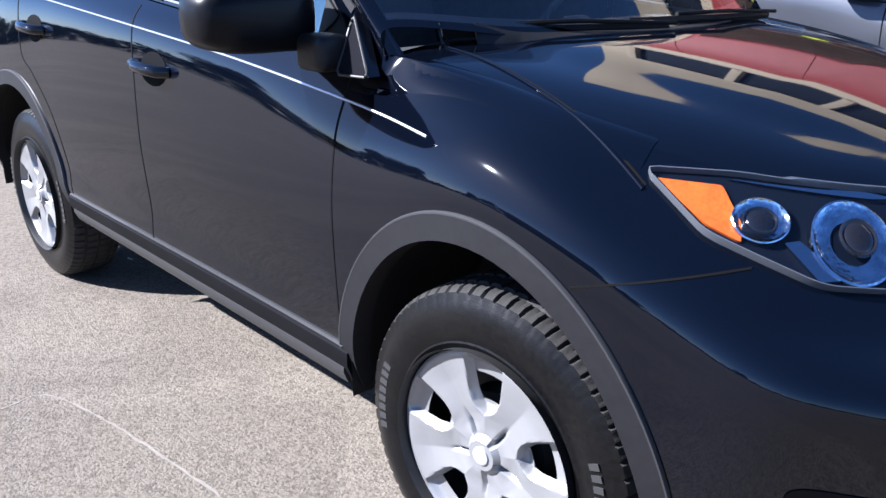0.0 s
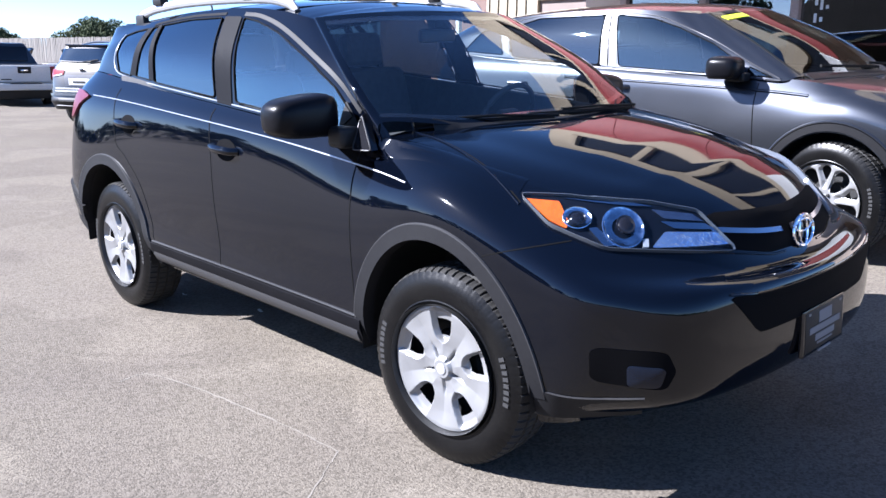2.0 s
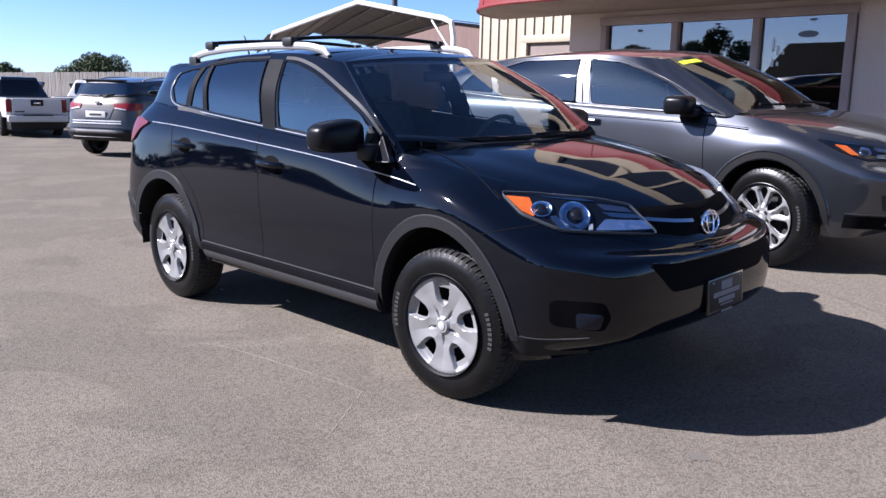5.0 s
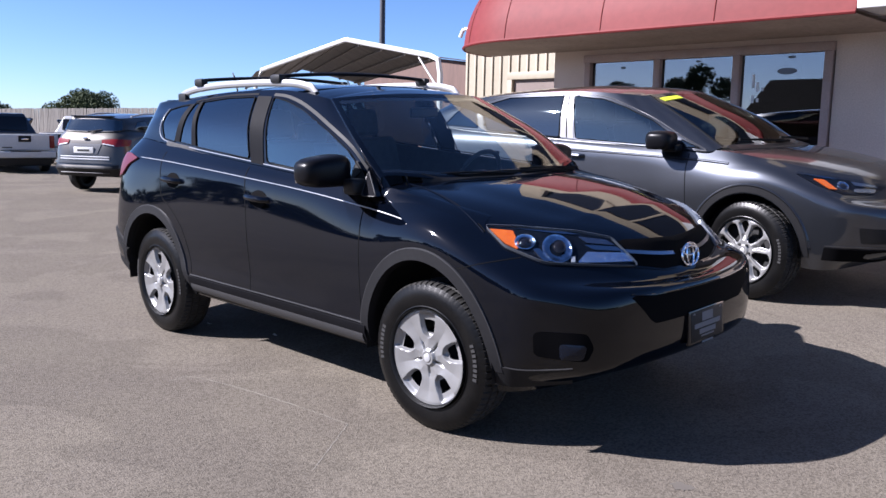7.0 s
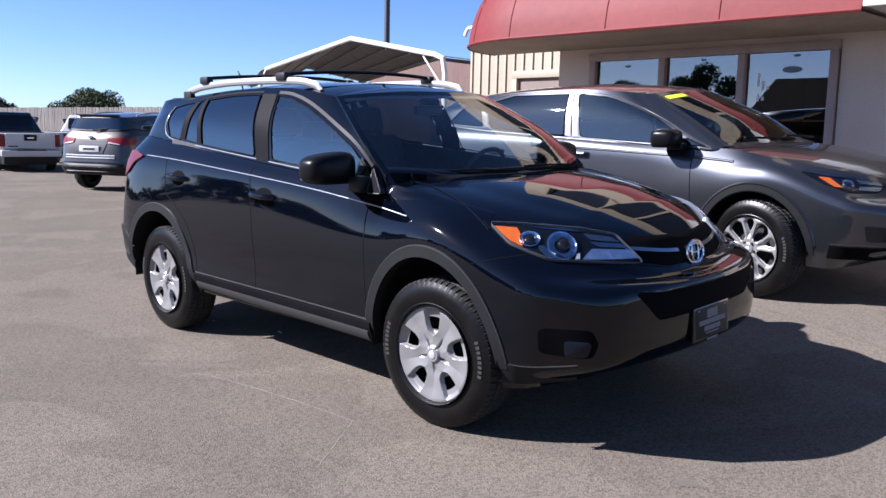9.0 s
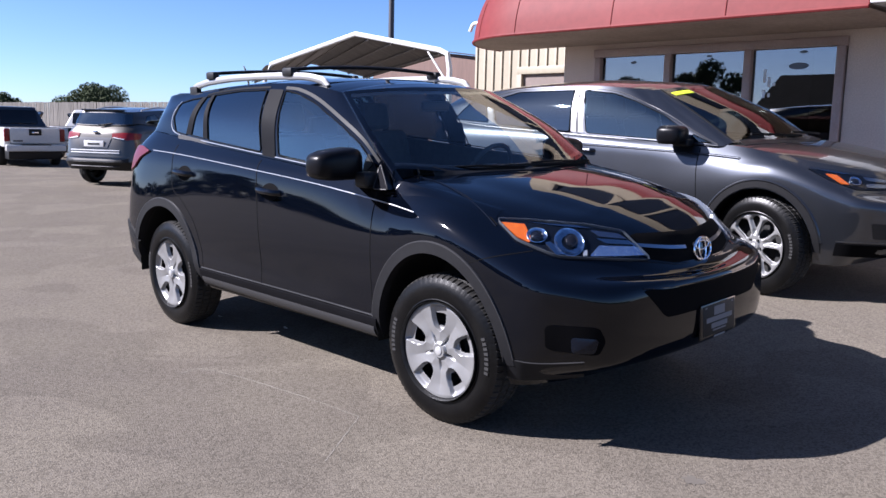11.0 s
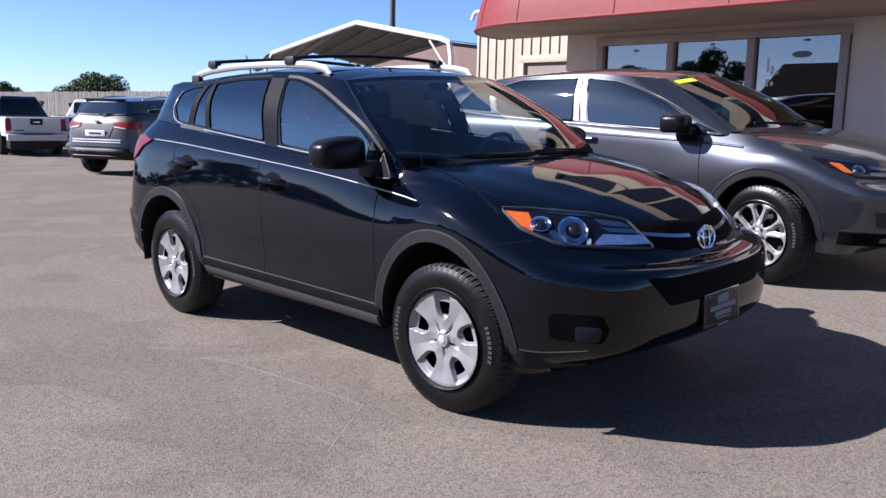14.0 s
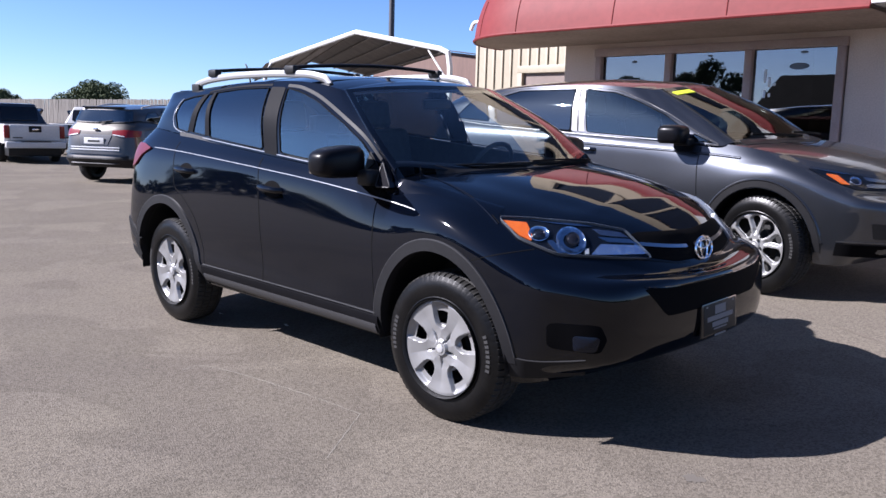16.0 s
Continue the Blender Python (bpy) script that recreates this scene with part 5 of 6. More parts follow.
def grey_suv():
    lower = stretched(SUV_LOWER, 1.08, 1.055, 1.03, 1.22)
    root, bvh = car("grey_suv", ON_LOT @ pose(-.235, 3.715, 0, 0, 0, 2.5), "dark grey metallic SUV with silver pillars, parked on asphalt", "car", lower, GREY_GREEN,
                    ((.8, 1.1, 1.4, 1.7, 2.0, 2.15, 2.32), (1.22, 1.205, 1.185, 1.145, 1.08, 1.02, .93)), ((-2.2, -1.9, -1.3, -.5, 0, .2, .42), (1.62, 1.665, 1.715, 1.74, 1.715, 1.70, 1.665)),
                    PAINT_GREY, (1.345, -1.4375, .394, .264, .25, .945, "alloy", .394), (.445, .48), glass=(GREY_SCREEN, GREY_SIDE, TINT),
                    windows=(([(-.325, 1.250), (.3, 1.215), (.68, 1.20), (.655, 1.275), (.41, 1.41), (.11, 1.53), (-.12, 1.60), (-.435, 1.635)], 1, .028), ([(.71, 1.198), (.885, 1.190), (.715, 1.255)], 1, .028),
                             ([(-1.40, 1.314), (-.51, 1.258), (-.555, 1.635), (-1.2, 1.625), (-1.50, 1.55)], 2, .028), ([(-2.0, 1.36), (-1.52, 1.33), (-1.60, 1.55), (-1.8, 1.53)], 2, .028)))
    for s in (-1, 1):
        d = (0, -s, 0)
        part("window_trim", ribbon(bvh, side_loop([(-2.0, 1.335), (-1.45, 1.29), (-.6, 1.243), (.3, 1.195), (.95, 1.170)], s), d, .011, .005, steps=60, sink=.001, half_round=True), DULL_SILVER, root, "silver trim below the windows")
        part("window_trim", ribbon(bvh, side_loop([(-1.95, 1.50), (-1.55, 1.585), (-1.2, 1.648), (-.6, 1.658), (-.15, 1.628), (.13, 1.545), (.45, 1.415), (.72, 1.278), (.94, 1.180)], s), d, .008, .005, steps=70, sink=.001, half_round=True), DULL_SILVER, root, "silver trim above the windows")
        part("pillar_cover", patch(bvh, side_loop([(-.495, 1.256), (-.345, 1.248), (-.445, 1.640), (-.545, 1.642)], s), d, .004, skirt=.004, power=.1), DULL_SILVER, root, "bright silver door pillar")
        part("pillar_cover", patch(bvh, side_loop([(-1.50, 1.325), (-1.43, 1.32), (-1.52, 1.56), (-1.57, 1.555)], s), d, .004, skirt=.004, power=.1), DULL_SILVER, root, "bright silver door pillar")
        for line in ([(.80, 1.15), (.795, 1.0), (.81, .8), (.83, .45)], [(-.50, 1.22), (-.49, 1.0), (-.45, .7), (-.44, .46)]):
            part("panel_gap", ribbon(bvh, side_loop(line, s), d, .008, .0012, steps=30, sink=.001), GAP, root)
        part("panel_gap", ribbon(bvh, side_loop([(-.422, 1.256), (-.458, 1.45), (-.492, 1.632)], s), d, .010, .0085, steps=12, sink=.001), GAP, root)
        for wx in (1.345, -1.4375):
            part("arch_cladding", ribbon(bvh, side_loop(ellipse_arch(wx, .394, .457, .492, 0, 180, 40), s), d, .05, .006, sink=.04, edge=.96), CLADDING, root)
        part("fender_crease", ribbon(bvh, side_loop(ellipse_arch(1.345, .394, .49, .527, 8, 178, 40), s), d, .03, .010, sink=.004, edge=.2), PAINT_GREY, root)
        part("shoulder_crease", ribbon(bvh, side_loop([(1.15, 1.075), (.8, 1.10), (0, 1.135), (-.8, 1.16)], s), d, .03, .007, steps=30, sink=.004, edge=.15), PAINT_GREY, root)
        for hx in (-.30, -1.28):
            y = onto(bvh, (hx, s * .9, 1.10), d, 0).y
            part("door_handle", tube(bmesh.new(), [(hx - .1, y - s * .004, 1.10), (hx - .07, y + s * .03, 1.103), (hx + .07, y + s * .03, 1.10), (hx + .1, y - s * .004, 1.097)], .016, 8), PAINT_GREY, root)
        part("windshield_seal", ribbon(bvh, [(1.065, s * .775, 1.185), (.885, s * .735, 1.295), (.70, s * .68, 1.397), (.48, s * .62, 1.515), (.24, s * .55, 1.632)], (-.6, -s * .65, -.45), .016, .003, steps=24, sink=.001), SEAL, root)
        bm = bmesh.new()
        bmesh.ops.create_uvsphere(bm, u_segments=24, v_segments=16, radius=1)
        for v in bm.verts:
            x, y, z = v.co
            x, y, z = [math.copysign(abs(q) ** .55, q) for q in (x, y, z)]
            v.co = Vector((.59 + x * .135 * (1 if x > 0 else .7), s * (1.0 + y * .115), 1.25 + z * .082))
            v.co.z = max(v.co.z, 1.18)
        part("side_mirror", bm, MIRROR_SHELL, root)
        part("mirror_foot", boxed((.60, -.07, -.03), (.74, .05, .03), .02, 3, pose(0, s * .92, 1.19)), BLACK_PLASTIC, root)
        d2 = (-.72, -s * .69, 0)
        lamp = [(1.66, s * .86, 1.018), (1.90, s * .74, .985), (2.12, s * .55, .94), (2.20, s * .46, .91), (2.12, s * .60, .86), (1.95, s * .76, .872), (1.80, s * .84, .935)]
        bowl = part("headlamp", patch(bvh, lamp, d2, .004, power=.25), LAMP_DARK, root, "slim dark headlamp with orange marker")
        part("turn_signal", patch(bvh, [(1.78, s * .825, .978), (1.845, s * .78, .968), (1.905, s * .765, .902), (1.865, s * .80, .908)], d2, .010, skirt=.004, power=.3), AMBER, bowl, "orange turn signal")
        c = onto(bvh, (1.955, s * .735, .925), d2, .012)
        rot = Matrix.Translation(c) @ (onto(bvh, (1.955, s * .735, .925), d2, .1) - c).normalized().to_track_quat("Z", "Y").to_matrix().to_4x4()
        bm = lathe(bmesh.new(), [(.044, -.004), (.044, .004), (.040, .006), (.034, .002), (.026, -.002)], 28, axis="z")
        bmesh.ops.transform(bm, matrix=rot, verts=bm.verts)
        part("reflector", bm, BOWL_CHROME, bowl)
        bm = lathe(bmesh.new(), [(.027, -.002), (.024, .004), (.012, .009), (.001, .010)], 24, axis="z")
        bmesh.ops.transform(bm, matrix=rot, verts=bm.verts)
        part("lamp_lens", bm, GLOSS_BLACK, bowl)
        for loop, mat in (([(2.01, s * .685, .955), (2.13, s * .55, .928), (2.15, s * .53, .905), (2.03, s * .67, .925)], WING), ([(2.02, s * .69, .905), (2.14, s * .55, .895), (2.12, s * .59, .872), (2.01, s * .70, .882)], WING), ([(1.72, s * .842, 1.006), (1.88, s * .76, .985), (1.94, s * .72, .968), (1.84, s * .785, .982)], DULL_CHROME)):
            part("reflector", patch(bvh, loop, d2, .012, skirt=.003, power=.3), mat, bowl)
        part("lens", patch(bvh, lamp, d2, .026, power=.25, skirt=.02), LENS, bowl)
        part("fog_recess", patch(bvh, [(2.08, s * .82, .64), (2.26, s * .58, .62), (2.29, s * .52, .52), (2.1, s * .80, .52)], (-.8, -s * .6, 0), .003, skirt=0, power=.3), BLACK_PLASTIC, root)
        part("bumper_strip", ribbon(bvh, [(1.90, s * .9, .492), (2.05, s * .84, .492), (2.2, s * .6, .487)], d2, .009, .006, steps=14), DULL_SILVER, root)
        part("bumper_cladding", ribbon(bvh, [(1.90, s * .9, .432), (2.06, s * .84, .43), (2.22, s * .62, .425), (2.31, s * .35, .42), (2.33, 0, .42)], d2, .10, .010, steps=36, edge=.95), MATTE, root, "black plastic lower bumper")
        part("sill_cladding", ribbon(bvh, [(x, s * .95, .41) for x in np.linspace(-.9, .95, 24)], d, .12, .010, edge=.93), BLACK_PLASTIC, root)
    part("grille", patch(bvh, [(2.3, -.5, .86), (2.3, .5, .86), (2.3, .42, .62), (2.3, -.42, .62)], (-1, 0, 0), .004, power=.3), BLACK_PLASTIC, root)
    part("cowl", ribbon(bvh, [(1.10, -.76, 1.3), (1.24, -.5, 1.3), (1.33, -.2, 1.3), (1.34, 0, 1.3), (1.33, .2, 1.3), (1.24, .5, 1.3), (1.10, .76, 1.3)], (0, 0, -1), .10, .006, steps=50), BLACK_PLASTIC, root)
    part("wiper_blade", tube(bmesh.new(), cr([(1.30, -.02, 1.235), (1.24, -.35, 1.25), (1.13, -.66, 1.262)], np.linspace(0, 2, 12)), .011, 6), SEAL, root)
    part("wiper_blade", tube(bmesh.new(), cr([(1.25, .55, 1.235), (1.29, .25, 1.25), (1.25, -.1, 1.265)], np.linspace(0, 2, 12)), .011, 6), SEAL, root)
    part("price_sticker", patch(bvh, [(.33, -.535, 1.60), (.40, -.37, 1.61), (.455, -.37, 1.58), (.385, -.535, 1.57)], (-.6, 0, -.8), .006, skirt=.004, power=.05), principled("yellow sticker", (.48, .54, .02), .6), root, "yellow price sticker")
    part("dashboard", boxed((.60, -.72, .78), (1.10, .72, 1.13), .07, 4), principled("tan dashboard", (.20, .165, .12), .7), root)
    for s in (-1, 1):
        part("seat_back", boxed((-.08, -.25, 0), (.08, .25, .66), .07, 3, pose(-.35, s * .40, .74, 0, -14, 0)), INTERIOR, root)
        part("headrest", boxed((-.05, -.14, 0), (.05, .14, .19), .045, 3, pose(-.54, s * .40, 1.40, 0, -10, 0)), INTERIOR, root)
    part("cabin_floor", boxed((-2.0, -.75, .40), (1.0, .75, .47), .02), INTERIOR, root)
    part("rear_backrest", boxed((-1.45, -.64, .6), (-1.25, .64, 1.35), .06, 3), INTERIOR, root)


grey_suv()


def silver_suv():
    lower = stretched(SUV_LOWER, 1.045, 1.03, 1.0, 1.05)
    green = stretched(SUV_GREEN, 1.045, 1.06, 1.0, 1.10)
    root, bvh = car("silver_suv", pose(-14.88, 5.78, lot_height(-15, 5.7), 0, 0, 117), "silver-grey SUV with red tail lamps, seen from behind", "car", lower, green,
                    SUV_HOOD, ((-2.0, -1.7, -1.1, -.4, .1, .36, .52), (1.60, 1.645, 1.685, 1.70, 1.68, 1.65, 1.605)), PAINT_SILVER, (1.39, -1.39, .36, .24, .23, .92, "alloy", .36), (.42, .46), nu=120, rear_span=(2.2, 0.04, 0.86),
                    windows=(([(-.07, 1.215), (.35, 1.18), (.68, 1.16), (.42, 1.40), (.12, 1.51), (-.19, 1.58)], 2, .03), ([(-.95, 1.28), (-.26, 1.23), (-.39, 1.59), (-1.0, 1.56)], 2, .03), ([(-1.65, 1.36), (-1.1, 1.31), (-1.2, 1.54), (-1.5, 1.50)], 2, .03)))
    r = (1, 0, 0)
    for s in (-1, 1):
        lamp = part("tail_lamp", patch(bvh, [(-1.92, s * .92, 1.12), (-2.2, s * .70, 1.14), (-2.2, s * .40, 1.12), (-2.2, s * .40, 1.03), (-2.15, s * .72, .98), (-1.96, s * .91, 1.0)], (.8, -s * .6, 0), .012, power=.4), RED_LENS, root, "red tail lamp")
        part("reverse_lens", ribbon(bvh, [(-2.2, s * .70, 1.0), (-2.2, s * .45, 1.035)], r, .025, .018, steps=8), SATIN, lamp)
        part("bumper_recess", patch(bvh, [(-2.2, s * .80, .60), (-2.2, s * .55, .56), (-2.2, s * .52, .50), (-2.2, s * .80, .50)], r, .008, power=.3), BLACK_PLASTIC, root)
    part("bumper_cladding", ribbon(bvh, [(-2.0, -.9, .42), (-2.2, -.6, .42), (-2.27, 0, .42), (-2.2, .6, .42), (-2.0, .9, .42)], r, .20, .02, steps=30, edge=.95), BLACK_PLASTIC, root)
    part("bumper_strip", ribbon(bvh, [(-2.2, -.62, .44), (-2.27, 0, .44), (-2.2, .62, .44)], r, .009, .032, steps=20, half_round=True), DULL_SILVER, root)
    for z in (.71, .76):
        part("tailgate_strip", ribbon(bvh, [(-2.2, -.62, z), (-2.27, 0, z), (-2.2, .62, z)], r, .032, .016, steps=20, half_round=True), SATIN, root, "bright tailgate strip")
    part("bumper_step", ribbon(bvh, [(-2.1, -.80, .64), (-2.27, 0, .64), (-2.1, .80, .64)], r, .05, .03, steps=20), PAINT_SILVER, root)
    px = onto(bvh, (-2.2, 0, .90), r, 0).x
    part("plate_recess", patch(bvh, [(-2.2, -.42, 1.03), (-2.2, .42, 1.03), (-2.2, .34, .81), (-2.2, -.34, .81)], r, .010, power=.2), DULL_SILVER, root)
    part("number_plate", boxed((px - .03, -.25, .835), (px - .012, .25, .965), .004), PAINT_WHITE, root, "white plate, blank")
    part("plate_bar", boxed((px - .034, -.15, .875), (px - .028, .15, .915)), STEEL_DARK, root)
    part("rear_spoiler", boxed((-2.06, -.50, 1.595), (-1.88, .50, 1.625), .014, 3), GLOSS_BLACK, root)
    for s in (-1, 1):
        part("roof_rail", tube(bmesh.new(), cr([(.1, s * .60, 1.60), (-.2, s * .62, 1.68), (-1.0, s * .62, 1.69), (-1.5, s * .60, 1.62)], np.linspace(0, 3, 20)), .018, 8), SATIN, root)
    part("rear_wiper", tube(bmesh.new(), [(-2.17, -.02, 1.29), (-2.13, -.35, 1.33)], .012, 6), SEAL, root)
    part("badge", boxed((px + .02, -.06, 1.13), (px + .06, .06, 1.17), .01), CHROME, root)


silver_suv()


def pickup(m, label, paint, upper=None):
    upper = upper or paint
    root = thing("pickup_truck", m, label, "pickup truck", "pickups by the fence")
    bed = part("bed", boxed((-2.55, -.82, .55), (-.55, .82, 1.12), .05, 3), paint, root)
    part("bed_liner", boxed((-2.48, -.75, 1.08), (-.6, .75, 1.135), .02), BLACK_PLASTIC, bed)
    gate = part("tailgate", boxed((-2.62, -.67, .66), (-2.55, .67, 1.11), .025, 3), paint, root)
    part("gate_handle", boxed((-2.635, -.17, .90), (-2.61, .17, 1.08), .015), BLACK_PLASTIC, gate)
    part("handle_badge", boxed((-2.645, -.09, .96), (-2.63, .09, 1.0), .008), CHROME, gate)
    part("printed_bar", boxed((-2.626, .34, .72), (-2.615, .60, .755)), STEEL_DARK, gate)
    bmp = part("rear_bumper", boxed((-2.76, -.81, .44), (-2.58, .81, .63), .04, 3), PAINT_WHITE if paint is PAINT_WHITE else CHROME, root)
    part("number_plate", boxed((-2.775, -.20, .475), (-2.755, .20, .60), .005), PAINT_WHITE, bmp, "white plate, blank")
    part("step_pad", boxed((-2.77, -.40, .615), (-2.6, .40, .64), .008), BLACK_PLASTIC, bmp)
    for s in (-1, 1):
        part("tail_lamp", boxed((-2.60, s * .745 - .072, .72), (-2.5, s * .745 + .072, 1.09), .03, 3), RED_LENS, root, "red tail lamp")
    bm = bmesh.new()
    rows = []
    for x, w, z in ((-.62, .80, 1.10), (-.34, .50, 1.74), (.75, .54, 1.76), (1.30, .76, 1.15)):
        rows.append((x, w, z))
    part("cab", boxed((-.55, -.82, .5), (1.25, .82, 1.15), .06, 3), paint, root)
    v = []
    for s in (-1, 1):
        v.append([bm.verts.new((x, s * w, z)) for x, w, z in rows])
    for k in range(3):
        bm.faces.new((v[0][k], v[0][k + 1], v[1][k + 1], v[1][k]))
    bm.faces.new(v[0][::-1])
    bm.faces.new(v[1])
    bmesh.ops.bevel(bm, geom=bm.edges[:], offset=.05, segments=3, affect="EDGES", profile=.6)
    top = part("cab_top", bm, upper, root)
    part("rear_window", boxed((-.016, -.52, -.22), (.016, .52, .22), .03, 2, pose(-.50, 0, 1.43, 0, 23.6, 0)), GLOSS_BLACK, top)
    for s in (-1, 1):
        part("side_window", boxed((-.42, -.016, -.19), (.72, .016, .19), .05, 2, pose(.05, s * .648, 1.43, s * -25, 0, 0)), GLOSS_BLACK, top)
    part("hood", boxed((1.2, -.82, .5), (2.5, .82, 1.10), .1, 3), paint, root)
    part("front_bumper", boxed((2.45, -.80, .42), (2.66, .80, .72), .05, 3), BLACK_PLASTIC, root)
    part("underbody", boxed((-2.56, -.72, .20), (2.3, .72, .56), .04), BLACK_PLASTIC, root)
    for x in (-1.6, 1.6):
        for s in (-1, 1):
            wheel(root, pose(x, s * .73, .38, 0, 0, 0 if s < 0 else 180), .38, .22, .25, "alloy", marks=False)
    return root


# a white cab's shaded roof and dark rear glass, put into one dark colour
SHADED_CAB = principled("shaded cab and glass", (.012, .014, .02), .3, coat=1.0)
pickup(pose(-24.50, 5.66, 0, 0, 0, 173), "white pickup truck with shade coloured into its dark cab top, and tailgate handle", PAINT_WHITE, SHADED_CAB)
pickup(pose(-28.82, 9.78, 0, 0, 0, 145), "white pickup truck parked ahead of another by the fence", PAINT_WHITE)

# ---- fence, lamp post, brown shed ----
WOOD = vary(principled("weathered wood", (0.1156, 0.1035, 0.0915), .85), (0.0915, 0.08187, 0.07224), (0.1445, 0.1324, 0.118), 1.5, fine=20, stretch=(0.4816, 0.4816, 0.07224), bump=.4, bump_scale=40)


def fence():
    f = thing("fence", pose(0, 0, 0), "weathered grey wooden stockade fence", "fence")
    a, b = Vector((-62, 10.5, 0)), Vector((-19.5, 14.9, 0))
    turn = math.degrees(math.atan2(b.y - a.y, b.x - a.x))
    kinds = []
    for k in range(5):
        bm = boxed((-.066, -.012, 0), (.066, .012, 2.26 + .006 * k))
        for v in bm.verts:
            if v.co.z > 1:
                v.co.x *= .8
        kinds.append(mesh_of("board", bm, WOOD, False))
    n = 290
    for i in range(n):
        p = a.lerp(b, i / (n - 1))
        o = new("board", kinds[random.randrange(5)])
        o.parent, o.matrix_basis = f, pose(p.x, p.y, -.05, random.uniform(-.3, .3), random.uniform(-.3, .3), turn)
    for z in (.5, 1.7):
        part("rail", boxed((0, .02, z), ((b - a).length, .07, z + .09)), WOOD, f, smooth=False, at=pose(a.x, a.y, 0, 0, 0, turn))


fence()
DARK_STEEL_PAINT = principled("dark steel paint", (.035, .035, .042), .5)
pole = thing("lamp_post", pose(-32.5, 28.3, 0), "tall dark steel lamp post", "lamp post")
part("pole", tube(bmesh.new(), [(0, 0, 0), (0, 0, 16)], .18, 12, taper=.14), DARK_STEEL_PAINT, pole)
part("lamp_head", boxed((-.3, -.9, 15.9), (.3, .9, 16.1), .05), DARK_STEEL_PAINT, pole)
RUST = vary(principled("brown siding", (0.098, 0.0525, 0.0385), .7), (0.077, 0.042, 0.0315), (0.119, 0.0665, 0.049), 2, stretch=(5.6, 5.6, 0.35))
shed = thing("brown_shed", pose(0, 0, 0), "brown metal shed behind the carport", "shed")
bm = boxed((-24.0, 19.9, 0), (-17.65, 25, 4.02))
for v in bm.verts:
    if v.co.z > 1 and v.co.x < -20:
        v.co.z = 4.80
part("wall", bm, RUST, shed, smooth=False)
bm = bmesh.new()
bm.faces.new([bm.verts.new(p) for p in ((-24.3, 19.7, 4.92), (-17.4, 19.7, 4.02), (-17.4, 25.2, 4.02), (-24.3, 25.2, 4.92))])
bmesh.ops.solidify(bm, geom=bm.faces[:], thickness=-.08)
part("roof", bm, RUST, shed, smooth=False)

# ---- trees ----
LEAF = principled("leaf", (.05, .08, .025), .75, spec=.2)
nt = LEAF.node_tree
info, ramp = nt.nodes.new("ShaderNodeNewGeometry"), nt.nodes.new("ShaderNodeValToRGB")
ramp.color_ramp.elements[0].color, ramp.color_ramp.elements[1].color = (.024, .038, .015, 1), (.062, .078, .032, 1)
nt.links.new(info.outputs["Random Per Island"], ramp.inputs[0])
nt.links.new(ramp.outputs[0], nt.nodes["Principled BSDF"].inputs["Base Color"])
BARK = vary(principled("bark", (0.07, 0.0525, 0.0385), .9), (0.049, 0.035, 0.028), (0.091, 0.07, 0.0525), 6, stretch=(0.7, 0.7, 0.14), bump=.6, bump_scale=30)


def tree(x, y, height, spread, seed, label, leaves=1600, leaf=.22):
    rng = random.Random(seed)
    t = thing("tree", pose(x, y, 0), label, "tree", "trees round the lot")
    bm = bmesh.new()
    tube(bm, [(0, 0, -.2), (.05, 0, height * .3), (0, .08, height * .62)], .045 * height, 10, taper=.02 * height)
    blobs = []
    for k in range(9):
        a = rng.uniform(0, 6.28)
        r = spread * rng.uniform(.25, .72)
        c = Vector((r * math.cos(a), r * math.sin(a), height * rng.uniform(.42, .80)))
        tube(bm, [(0, 0, height * rng.uniform(.25, .5)), c * .6 + Vector((0, 0, height * .15)), c], .016 * height, 6, taper=.006 * height)
        blobs.append((c, spread * rng.uniform(.28, .48)))
    blobs.append((Vector((0, 0, height * .84)), spread * .34))
    part("trunk", bm, BARK, t)
    verts, faces = [], []
    for i in range(leaves):
        c, r = blobs[i % len(blobs)]
        d = Vector((rng.gauss(0, 1), rng.gauss(0, 1), rng.gauss(0, 1))).normalized() * r * rng.uniform(.45, 1.08)
        p = c + Vector((d.x, d.y, d.z * .8))
        u = Vector((rng.gauss(0, 1), rng.gauss(0, 1), rng.gauss(0, 1))).normalized()
        w = u.cross(Vector((rng.gauss(0, 1), rng.gauss(0, 1), rng.gauss(0, 1)))).normalized()
        q = leaf * rng.uniform(.6, 1.3)
        o = len(verts)
        verts += [p - u * q, p - w * q * .5, p + u * q, p + w * q * .5]
        faces.append((o, o + 1, o + 2, o + 3))
    me = bpy.data.meshes.new("crown")
    me.from_pydata([tuple(v) for v in verts], [], faces)
    me.materials.append(LEAF)
    ob = new("crown", me)
    ob.parent = t


tree(-53.4, 19.9, 3.8, 2.45, 3, "bushy dark green tree behind the fence", 22000, .075)
tree(-56.7, 15.4, 3.2, 1.4, 4, "small green tree behind the fence", 8000, .075)
for i, (x, y, h, sp) in enumerate(((-24, -35, 6.6, 2.7), (-31, -36, 5.7, 2.4), (-17, -34, 4.4, 3.2), (-6, -44, 4.6, 3.0), (6, -42, 4.4, 2.8), (-46, -30, 5.6, 3.2))):
    tree(x, y, h, sp, 20 + i, "leafy tree across the road from the lot", 7000, .14)


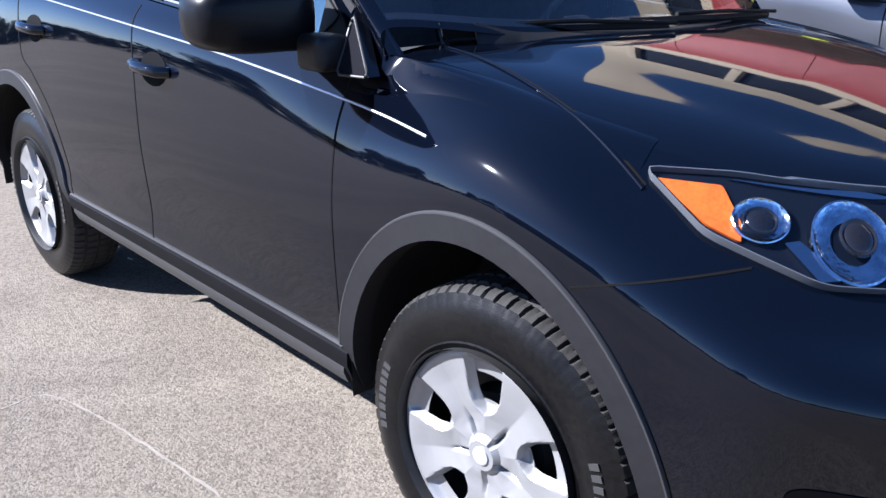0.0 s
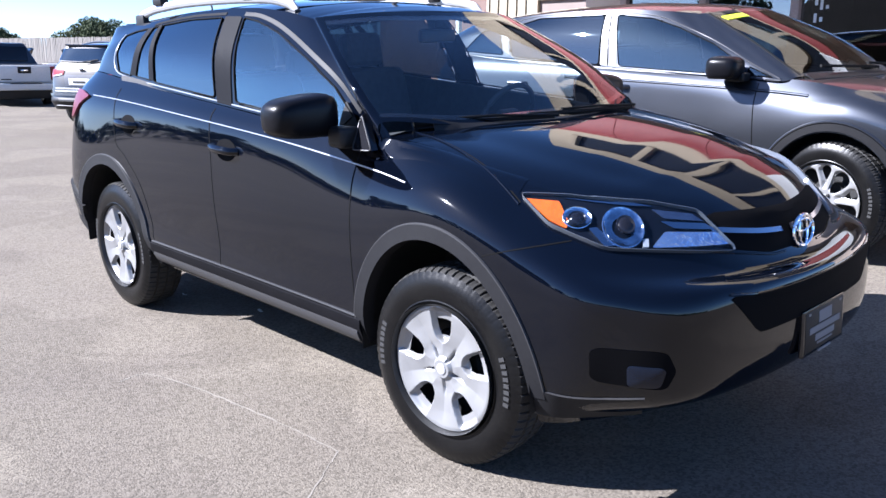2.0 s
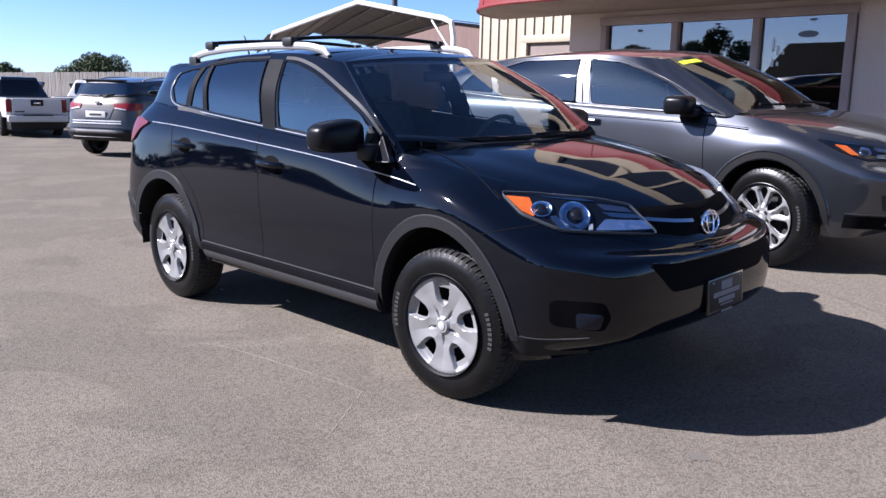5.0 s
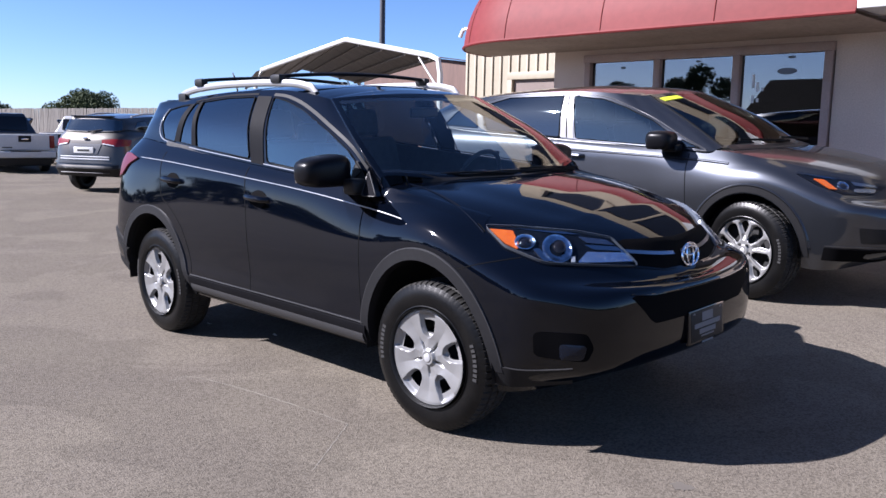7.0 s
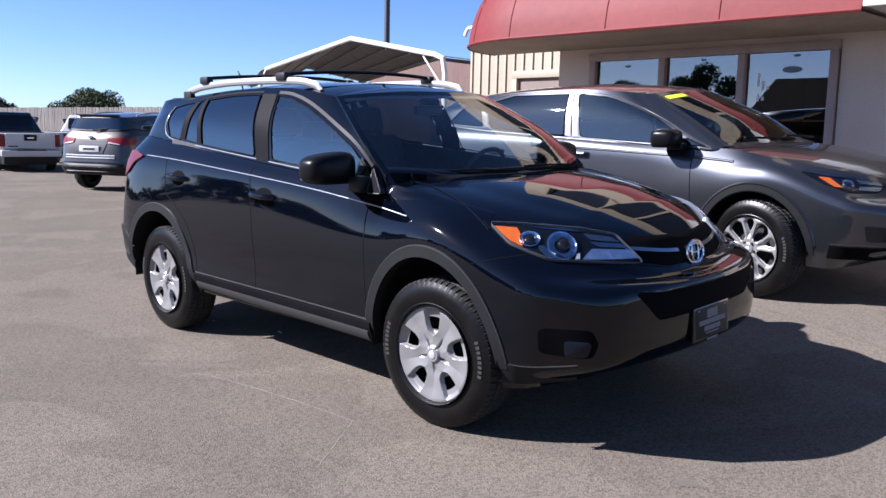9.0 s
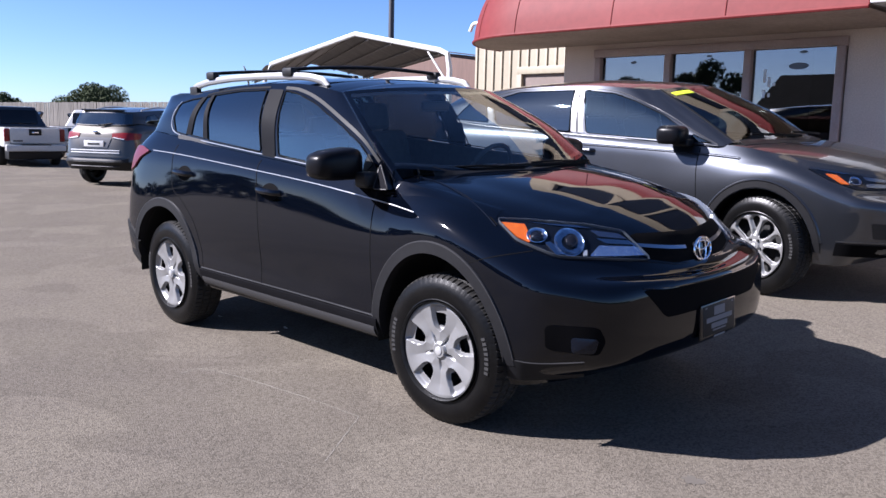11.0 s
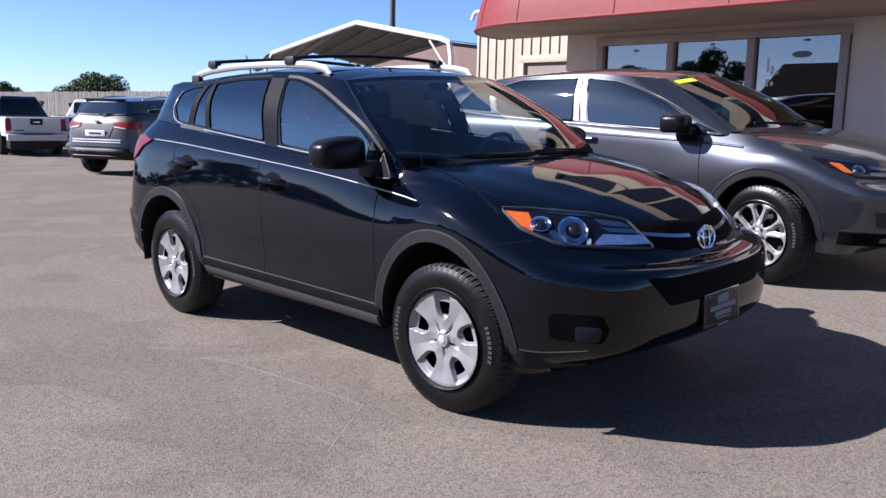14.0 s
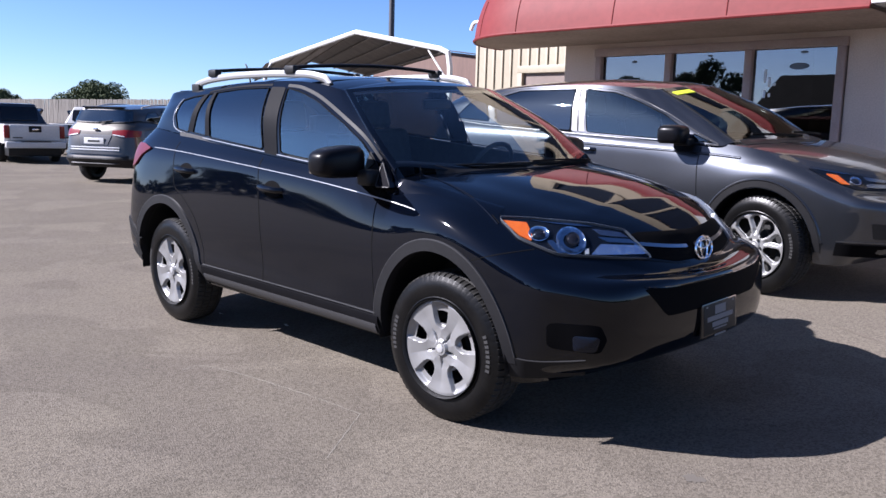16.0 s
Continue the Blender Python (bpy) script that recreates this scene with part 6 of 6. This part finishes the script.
def far_woods():
    """A low dark line of trees all along the far side of the road."""
    rng = random.Random(77)
    verts, faces = [], []
    for i in range(9000):
        a = radians(rng.uniform(175, 372))
        d = rng.uniform(62, 70)
        k = (math.sin(a * 37) + math.sin(a * 61 + 1) + math.sin(a * 17 + 2)) / 3
        top = 1.9 + .9 * k + .7 * rng.random()
        p = Vector((d * math.cos(a), d * math.sin(a), top * rng.random() ** .7))
        u = Vector((rng.gauss(0, 1), rng.gauss(0, 1), rng.gauss(0, 1))).normalized()
        w = u.cross(Vector((rng.gauss(0, 1), rng.gauss(0, 1), rng.gauss(0, 1)))).normalized()
        q = rng.uniform(.3, .7)
        o = len(verts)
        verts += [tuple(p - u * q), tuple(p - w * q * .7), tuple(p + u * q), tuple(p + w * q * .7)]
        faces.append((o, o + 1, o + 2, o + 3))
    me = bpy.data.meshes.new("far_woods")
    me.from_pydata(verts, [], faces)
    me.materials.append(LEAF)
    tagged(new("far_woods", me), "low dark green line of distant trees", "woods", kind="stuff")


far_woods()


def reflected_building():
    """An unseen low building with a dark roof across the road, added as a dark shape to show in the shop's panes and in
    the paint.
    """
    b = thing("reflected_building", pose(-10.8, -27.5, 0), "unseen low building with a dark gable roof, added across the road for reflections", "building", "", "")
    part("wall", boxed((-4.7, -2.5, -.1), (4.7, 2.5, 2.9)), BROWN_WALL, b, smooth=False)
    bm = bmesh.new()
    ridge = [[bm.verts.new((x, y, z)) for x in (-5.1, 5.1)] for y, z in ((-3.0, 2.75), (0, 4.6), (3.0, 2.75))]
    for p, q in zip(ridge, ridge[1:]):
        bm.faces.new((p[0], p[1], q[1], q[0]))
    bmesh.ops.solidify(bm, geom=bm.faces[:], thickness=.12)
    part("roof", bm, DARK_ROOF, b, smooth=False)
    for s in (-1, 1):
        bm = bmesh.new()
        bm.faces.new([bm.verts.new((s * 4.69, y, z)) for y, z in ((-2.5, 2.88), (2.5, 2.88), (0, 4.45))])
        bmesh.ops.solidify(bm, geom=bm.faces[:], thickness=.1)
        part("gable", bm, BROWN_WALL, b, smooth=False)
    part("door", boxed((-.5, 2.5, -.05), (.5, 2.56, 2.05), .01), DARK_STEEL_PAINT, b)


BROWN_WALL = vary(principled("brown plaster", (0.088, 0.072, 0.06), .85), (0.072, 0.0576, 0.048), (0.104, 0.088, 0.072), 1.5)
DARK_ROOF = vary(principled("dark roofing", (.035, .034, .034), .9, spec=.03), (.028, .027, .027), (.045, .043, .042), 2, fine=30)
reflected_building()


def paper_scrap(x, y, turn, size):
    bm = bmesh.new()
    rows = [[bm.verts.new((size * u, size * .28 * v, .002 + .006 * abs(u - .1) * (1 + v))) for u in (-.5, -.2, .1, .35, .5)] for v in (-.5, .5)]
    for i in range(4):
        bm.faces.new((rows[0][i], rows[0][i + 1], rows[1][i + 1], rows[1][i]))
    bmesh.ops.solidify(bm, geom=bm.faces[:], thickness=.001)
    ob = part("paper_scrap", bm, SCRAP, at=pose(x, y, lot_height(x, y) + .0005, 0, 0, turn))
    tagged(ob, "small pale paper scrap lying on the asphalt under the car", "litter", "scraps under the car")


SCRAP = principled("pale paper", (.6, .6, .58), .8)
paper_scrap(-1.27, -.55, 20, .035)
paper_scrap(-.66, -.40, -12, .06)
